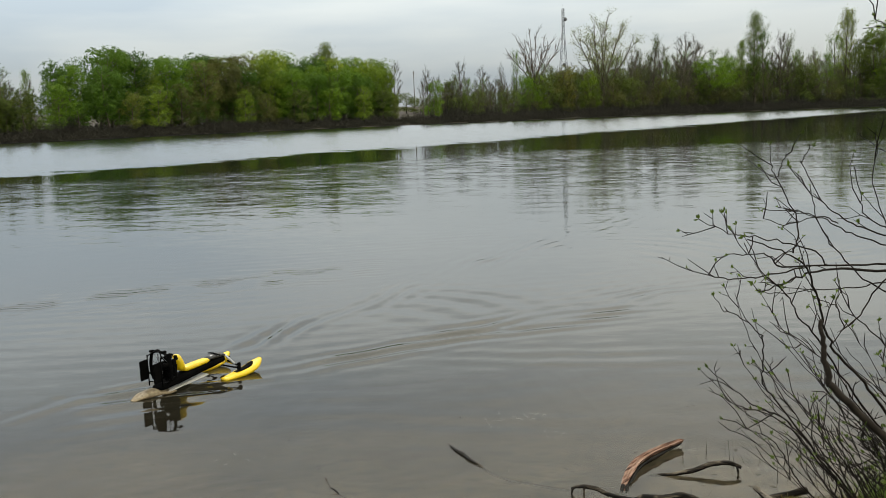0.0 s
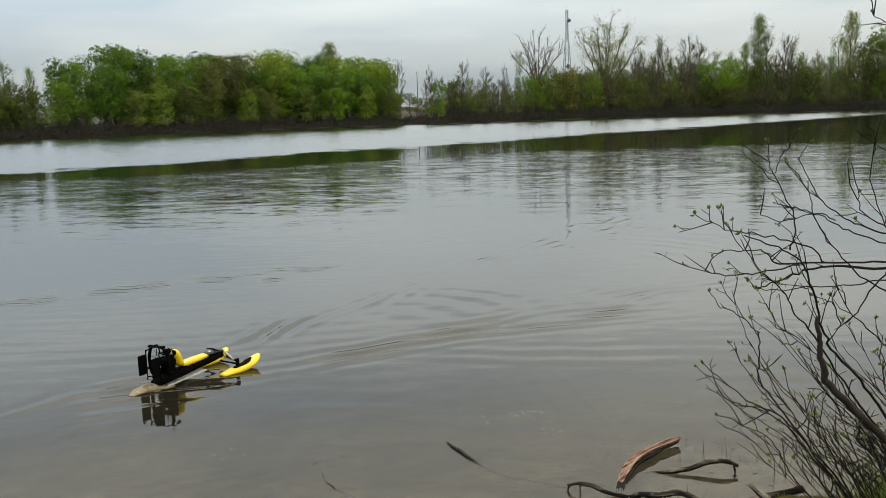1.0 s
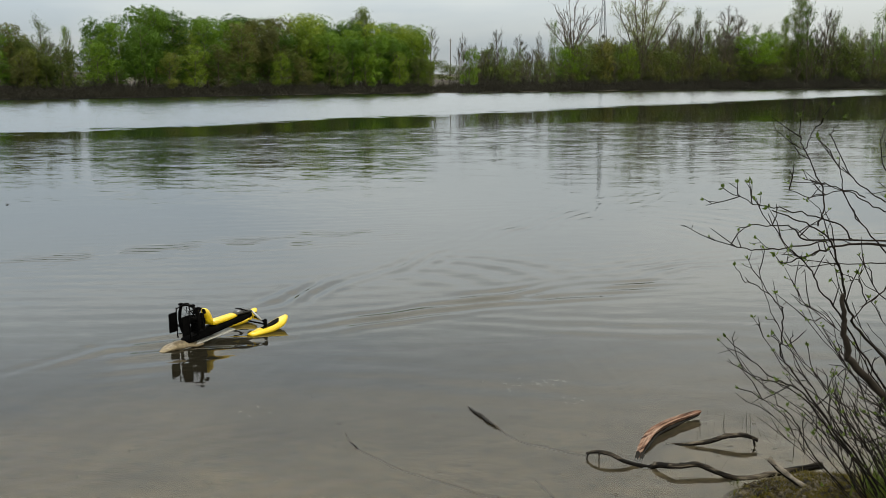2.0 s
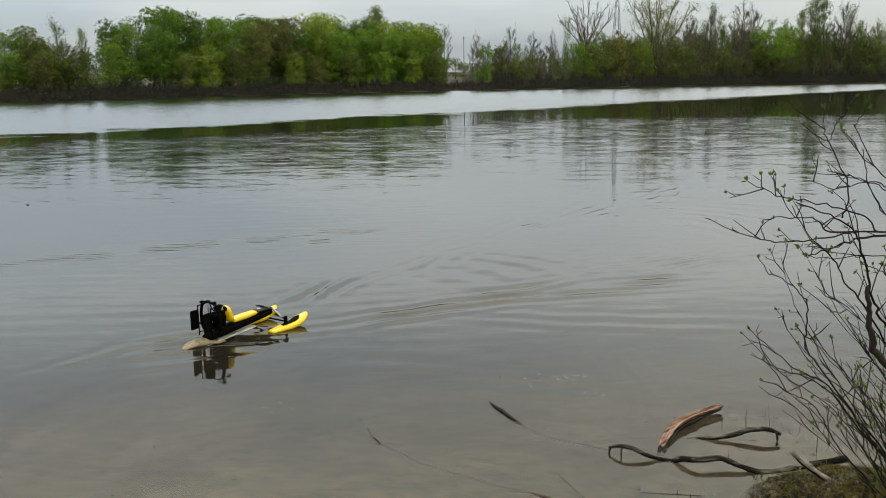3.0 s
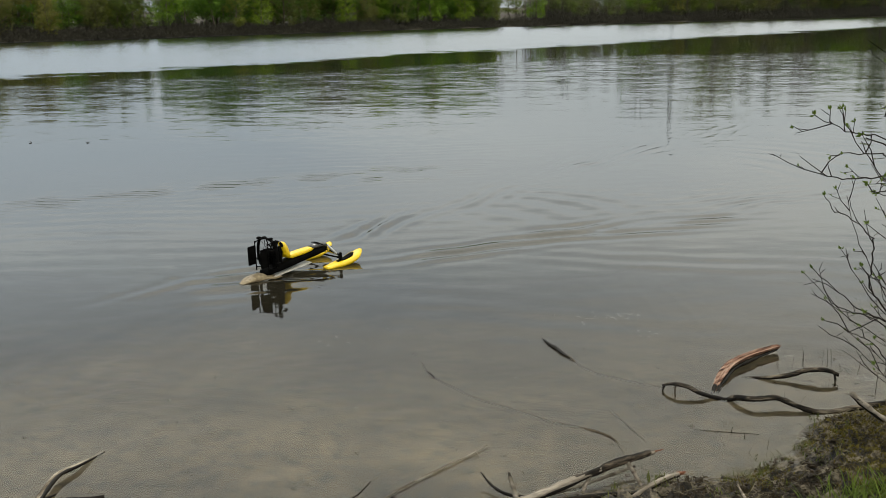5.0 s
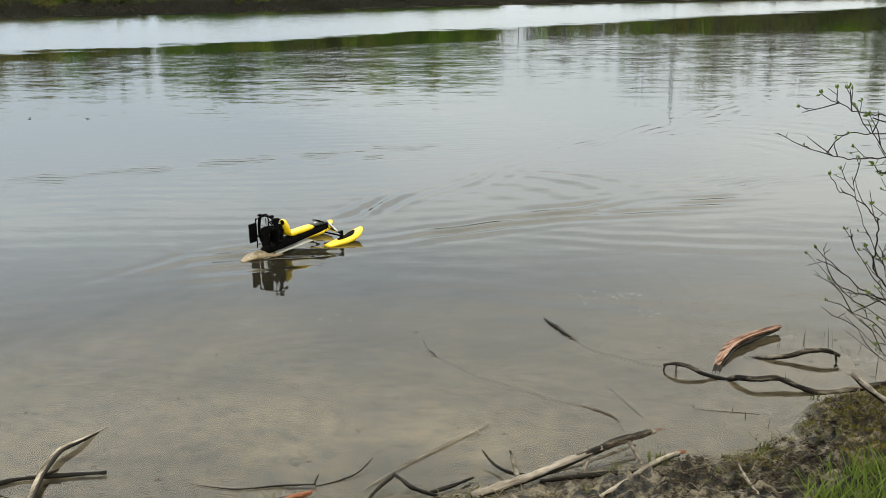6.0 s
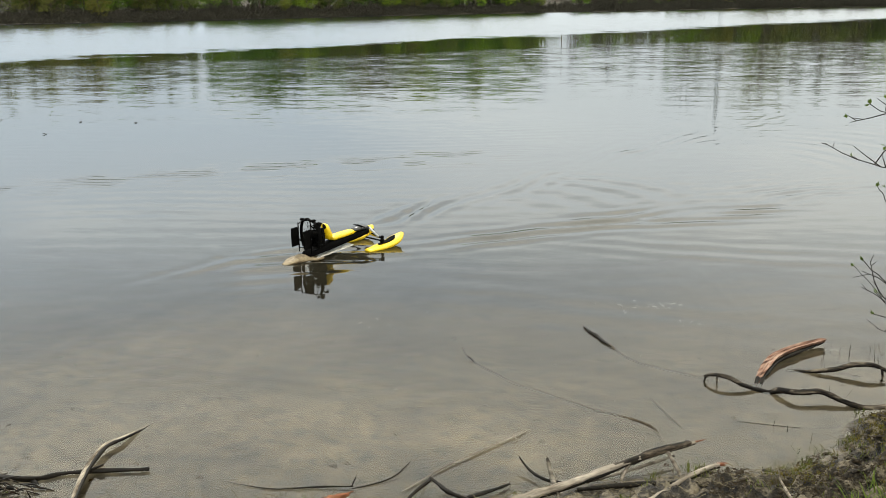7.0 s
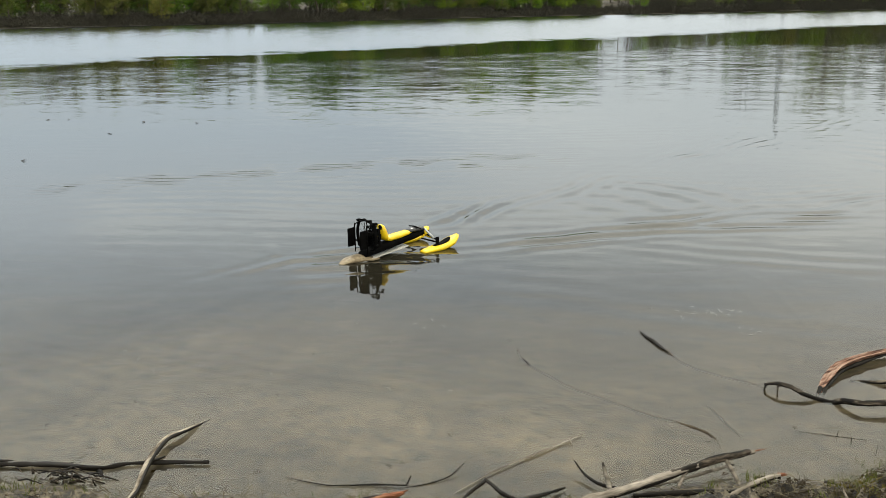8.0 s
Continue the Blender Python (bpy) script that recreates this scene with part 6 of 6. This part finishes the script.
def loft(sections):
    """A skin over rings of equal count, closed at both ends."""
    bm = bmesh.new()
    rings = [[bm.verts.new(p) for p in ring] for ring in sections]
    n = len(rings[0])
    for a, b in zip(rings[:-1], rings[1:]):
        for k in range(n):
            bm.faces.new((a[k], a[(k + 1) % n], b[(k + 1) % n], b[k]))
    bm.faces.new(rings[0][::-1])
    bm.faces.new(rings[-1])
    bmesh.ops.recalc_face_normals(bm, faces=bm.faces)
    return bm


def float_hull(length, width, depth, turn_up):
    """A ski-shaped float with an upturned rounded nose."""
    rings = []
    for i in range(15):
        f = i / 14
        w = width * 0.5 * (0.55 + 0.45 * math.sin(min(f * 1.3, 1) * math.pi * 0.5)) * (1 - max(0, f - 0.72) ** 2 * 8.5)
        w = max(w, 0.012)
        lift = turn_up * max(0, (f - 0.40) / 0.60) ** 2
        d = depth * (0.45 + 0.55 * math.sin(min(f * 1.6, 1) * math.pi * 0.5)) * (1 - max(0, f - 0.8) * 2.2)
        ring = []
        for k in range(14):
            a = 2 * math.pi * k / 14
            c, s_ = math.cos(a), math.sin(a)
            ring.append((f * length, w * math.copysign(abs(c) ** 0.7, c), lift + d * 0.5 * math.copysign(abs(s_) ** 0.8, s_)))
        rings.append(ring)
    return loft(rings)


def rod(name, pts, r, material, parent, sides=7, label=""):
    s = Soup()
    s.tube(pts, [r] * len(pts), sides)
    return mesh_part(name, s.mesh(name), material, parent, label)


def model_craft(m):
    craft = tagged(new("model_airboat"), "radio-controlled black and yellow fan sled afloat on the lake", "model boat")
    craft.matrix_basis = m
    # hump of water over the tail, modelled as a solid tan shell, partly under water
    rings = []
    for i in range(11):
        f = i / 10
        w = 0.088 * (0.30 + 0.70 * math.sin(min(f * 2.0, 1) * math.pi / 2))
        ring = []
        for k in range(12):
            a = 2 * math.pi * k / 12
            ring.append((-0.125 + 0.355 * f, w * math.cos(a), 0.004 + 0.030 * math.sin(min(f * 1.25, 1) * math.pi) * (1 + 0.25 * math.sin(9 * f + 2 * a)) + (0.014 + 0.016 * math.sin(f * 3)) * math.sin(a)))
        rings.append(ring)
    part("tail_float", loft(rings), CLOUDY, craft, "cloudy tan hump of water over the tail, built solid", True)
    bm = rounded((0.50, 0.15, 0.011), 0.004)
    bm.transform(pose(0.25, 0, 0.036, 0, -9, 0))
    part("hull_bottom", bm, HULL_WHITE, craft, "white hull bottom edge")
    # chassis beam, rising to the nose
    rings = []
    for f, w, h, z in ((0.0, 0.05, 0.022, 0.055), (0.08, 0.062, 0.034, 0.065), (0.35, 0.066, 0.040, 0.098), (0.6, 0.06, 0.038, 0.130), (0.85, 0.05, 0.036, 0.158), (1.0, 0.036, 0.022, 0.168)):
        ring = []
        for k in range(12):
            a = 2 * math.pi * k / 12
            c, s_ = math.cos(a), math.sin(a)
            ring.append((0.10 + 0.57 * f, w * math.copysign(abs(c) ** 0.6, c), z + h * math.copysign(abs(s_) ** 0.6, s_)))
        rings.append(ring)
    part("chassis", loft(rings), BLACK, craft, smooth=True)
    # fan guard: ring, hub, spokes, wire mesh
    guard_at = pose(0.16, 0, 0.235)
    bm = bmesh.new()
    n, tube_n, big, thin = 32, 8, 0.162, 0.010
    rings = []
    for i in range(n):
        a = 2 * math.pi * i / n
        ring = []
        for k in range(tube_n):
            b = 2 * math.pi * k / tube_n
            rr_ = big + thin * math.cos(b)
            sq = 1.0 / max(abs(math.cos(a)), abs(math.sin(a))) ** 0.35
            ring.append(bm.verts.new((thin * 1.6 * math.sin(b), rr_ * math.cos(a) * sq * 0.80, rr_ * math.sin(a) * sq * 0.92)))
        rings.append(ring)
    for i in range(n):
        a, b = rings[i], rings[(i + 1) % n]
        for k in range(tube_n):
            bm.faces.new((a[k], b[k], b[(k + 1) % tube_n], a[(k + 1) % tube_n]))
    bmesh.ops.recalc_face_normals(bm, faces=bm.faces)
    bm.transform(guard_at)
    guard = part("fan_guard", bm, BLACK, craft, smooth=True)
    for i in range(6):
        a = math.pi * i / 6 + 0.26
        rod("guard_wire", [(0.175, -0.14 * math.cos(a), 0.235 - 0.155 * math.sin(a)), (0.19, 0, 0.235), (0.175, 0.14 * math.cos(a), 0.235 + 0.155 * math.sin(a))], 0.0014, BLACK, guard, 5)
    for r in (0.05, 0.10):
        s_ = Soup()
        s_.tube([(0.182, r * 0.86 * math.cos(t * math.pi / 10), 0.235 + r * math.sin(t * math.pi / 10)) for t in range(21)], [0.0013] * 21, 5, False)
        mesh_part("guard_hoop", s_.mesh("guard_hoop"), BLACK, guard)
    # clamps and knobs round the top of the guard
    for y_, z_ in ((-0.115, 0.372), (-0.045, 0.386), (0.04, 0.386), (0.112, 0.372), (-0.14, 0.16), (0.14, 0.16)):
        bm = rounded((0.034, 0.034, 0.020), 0.004)
        bm.transform(pose(0.165, y_, z_))
        part("clamp", bm, BLACK, guard)
    # propeller at rest
    prop = bmesh.new()
    for sgn in (1, -1):
        vs = []
        for f in (0.0, 0.3, 0.65, 1.0):
            w = 0.016 * (1 - 0.5 * f)
            tw = 0.6 * (1 - f) + 0.15
            for e in (-1, 1):
                vs.append(prop.verts.new((0.14 + e * w * math.sin(tw), e * w * math.cos(tw) * sgn, 0.235 + sgn * (0.012 + 0.125 * f))))
        for i in range(3):
            prop.faces.new((vs[2 * i], vs[2 * i + 1], vs[2 * i + 3], vs[2 * i + 2]))
    bmesh.ops.solidify(prop, geom=list(prop.faces), thickness=0.004)
    part("propeller", prop, BLACK, craft)
    # motor and its mount
    bm = bmesh.new()
    bmesh.ops.create_cone(bm, cap_ends=True, segments=18, radius1=0.030, radius2=0.030, depth=0.07)
    bm.transform(pose(0.205, 0, 0.235, 0, 90, 0))
    bmesh.ops.bevel(bm, geom=[e for e in bm.edges if e.calc_face_angle(0) > 1], offset=0.005, segments=2, affect="EDGES")
    part("motor", bm, BLACK, craft, smooth=True)
    for y_ in (-0.05, 0.05):
        bm = rounded((0.040, 0.012, 0.20), 0.004)
        bm.transform(pose(0.225, y_, 0.165, 0, 8, 0))
        part("motor_mount", bm, BLACK, craft)
    bm = rounded((0.055, 0.070, 0.15), 0.012)
    bm.transform(pose(0.250, 0, 0.175, 0, 5, 0))
    part("engine_housing", bm, BLACK, craft)
    for x_, y_, z_, sx, sy, sz in ((0.235, -0.045, 0.275, 0.04, 0.04, 0.05), (0.250, 0.04, 0.30, 0.045, 0.035, 0.045), (0.225, -0.075, 0.205, 0.03, 0.03, 0.06), (0.235, 0.085, 0.235, 0.03, 0.03, 0.05), (0.225, -0.105, 0.330, 0.03, 0.022, 0.05)):
        bm = rounded((sx, sy, sz), 0.008)
        bm.transform(pose(x_, y_, z_, 12 * y_ / 0.05, 8, 15))
        part("engine_block", bm, BLACK, craft)
    for y_, top in ((-0.03, 0.36), (0.035, 0.345), (0.01, 0.33)):
        rod("fuel_line", [(0.24, y_, 0.25), (0.215, y_ * 1.8, 0.31), (0.225, y_ * 2.6, top)], 0.005, BLACK, craft, 6)
    # twin rudders behind the guard
    for y_ in (-0.085, 0.085):
        bm = rounded((0.085, 0.012, 0.185), 0.005)
        bm.transform(pose(0.062, y_, 0.225, 0, 0, 12 if y_ < 0 else 8))
        rudder = part("rudder", bm, BLACK, craft)
        rod("rudder_post", [(0.10, y_, 0.07), (0.10, y_, 0.36)], 0.005, BLACK, rudder)
        rod("tie_bar", [(0.10, y_, 0.345), (0.165, y_ * 1.1, 0.37)], 0.005, BLACK, rudder)
        rod("lower_tie_bar", [(0.10, y_, 0.105), (0.165, y_ * 1.1, 0.09)], 0.005, BLACK, rudder)
    # yellow seat: backrest and cushion
    rings = []
    for f, w, d, x0 in ((0.0, 0.040, 0.030, 0.322), (0.25, 0.046, 0.032, 0.316), (0.6, 0.046, 0.029, 0.304), (0.85, 0.040, 0.025, 0.296), (0.96, 0.028, 0.018, 0.293), (1.0, 0.015, 0.010, 0.292)):
        rings.append([(x0 + d * math.cos(2 * math.pi * k / 12), w * math.sin(2 * math.pi * k / 12), 0.168 + 0.155 * f) for k in range(12)])
    part("backrest", loft(rings), YELLOW, craft, "yellow moulded backrest", True)
    rings = []
    for f, w, h in ((0.0, 0.034, 0.014), (0.12, 0.048, 0.024), (0.5, 0.050, 0.024), (0.85, 0.044, 0.021), (1.0, 0.030, 0.012)):
        ring = []
        for k in range(12):
            c, s_ = math.cos(2 * math.pi * k / 12), math.sin(2 * math.pi * k / 12)
            ring.append((0.33 + 0.22 * f, w * math.copysign(abs(c) ** 0.6, c), 0.165 + 0.034 * f + h * math.copysign(abs(s_) ** 0.6, s_)))
        rings.append(ring)
    part("cowl", loft(rings), YELLOW, craft, "yellow moulded body cowl", True)
    rings = []
    for f, w, h, z in ((0.0, 0.036, 0.012, 0.205), (0.35, 0.050, 0.026, 0.212), (0.7, 0.044, 0.026, 0.215), (1.0, 0.022, 0.010, 0.204)):
        rings.append([(0.53 + 0.15 * f, w * math.cos(2 * math.pi * k / 12), z + h * math.sin(2 * math.pi * k / 12)) for k in range(12)])
    part("windscreen", loft(rings), SMOKED, craft, "smoked grey nose screen", True)
    for y_ in (-0.058, 0.058):
        rings = [[(0.655 + 0.055 * f, y_ + 0.010 * math.cos(2 * math.pi * k / 8), 0.170 - 0.050 * f + 0.030 * (1 - 0.4 * f) * math.sin(2 * math.pi * k / 8)) for k in range(8)] for f in (0, 0.4, 0.8, 1)]
        part("nose_panel", loft(rings), YELLOW, craft, "yellow nose side panel", True)
    rod("handlebar", [(0.60, -0.075, 0.232), (0.59, 0, 0.246), (0.60, 0.075, 0.232)], 0.006, BLACK, craft)
    rod("nose_bumper", [(0.66, -0.06, 0.175), (0.70, -0.035, 0.18), (0.70, 0.035, 0.18), (0.66, 0.06, 0.175)], 0.008, BLACK, craft)
    # front floats on struts
    for sgn in (-1, 1):
        y_ = sgn * 0.205
        bm = float_hull(0.41, 0.150, 0.064, 0.066)
        bm.transform(pose(0.605, y_, 0.008, 0, -3, 0))
        hull = part("front_float", bm, YELLOW, craft, "yellow ski-shaped front float", True)
        bm = float_hull(0.19, 0.070, 0.018, 0.030)
        bm.transform(pose(0.735, y_, 0.046, 0, -6, 0))
        part("deck_pad", bm, BLACK, hull, "black deck pad", True)
        rod("upper_arm", [(0.775, sgn * 0.05, 0.130), (0.775, y_ * 0.96, 0.098)], 0.008, BLACK, craft)
        rod("lower_arm", [(0.72, sgn * 0.05, 0.095), (0.77, y_ * 0.96, 0.075)], 0.008, BLACK, craft)
        rod("shock_absorber", [(0.77, sgn * 0.045, 0.180), (0.775, y_ * 0.8, 0.100)], 0.011, STEEL, craft, 8, "bare metal shock absorber")
        bm = rounded((0.030, 0.026, 0.085), 0.006)
        bm.transform(pose(0.775, y_, 0.085))
        part("spindle", bm, BLACK, craft)
    # the body is long and low: stretch it and ease its rise towards the nose
    for ob in craft.children:
        if not ob.name.startswith(("front_float", "spindle", "upper_arm", "lower_arm", "shock_absorber", "tail_float")):
            for v in ob.data.vertices:
                u = v.co.x
                v.co.x = u + 0.24 * max(0.0, u - 0.22)
                v.co.z -= 0.055 * max(0.0, u - 0.16)
    return craft


model_craft(pose(-2.19, 6.615, 0.0, 0, 0, 55.5) @ Matrix.Diagonal((0.97, 0.94, 0.83, 1.0)))
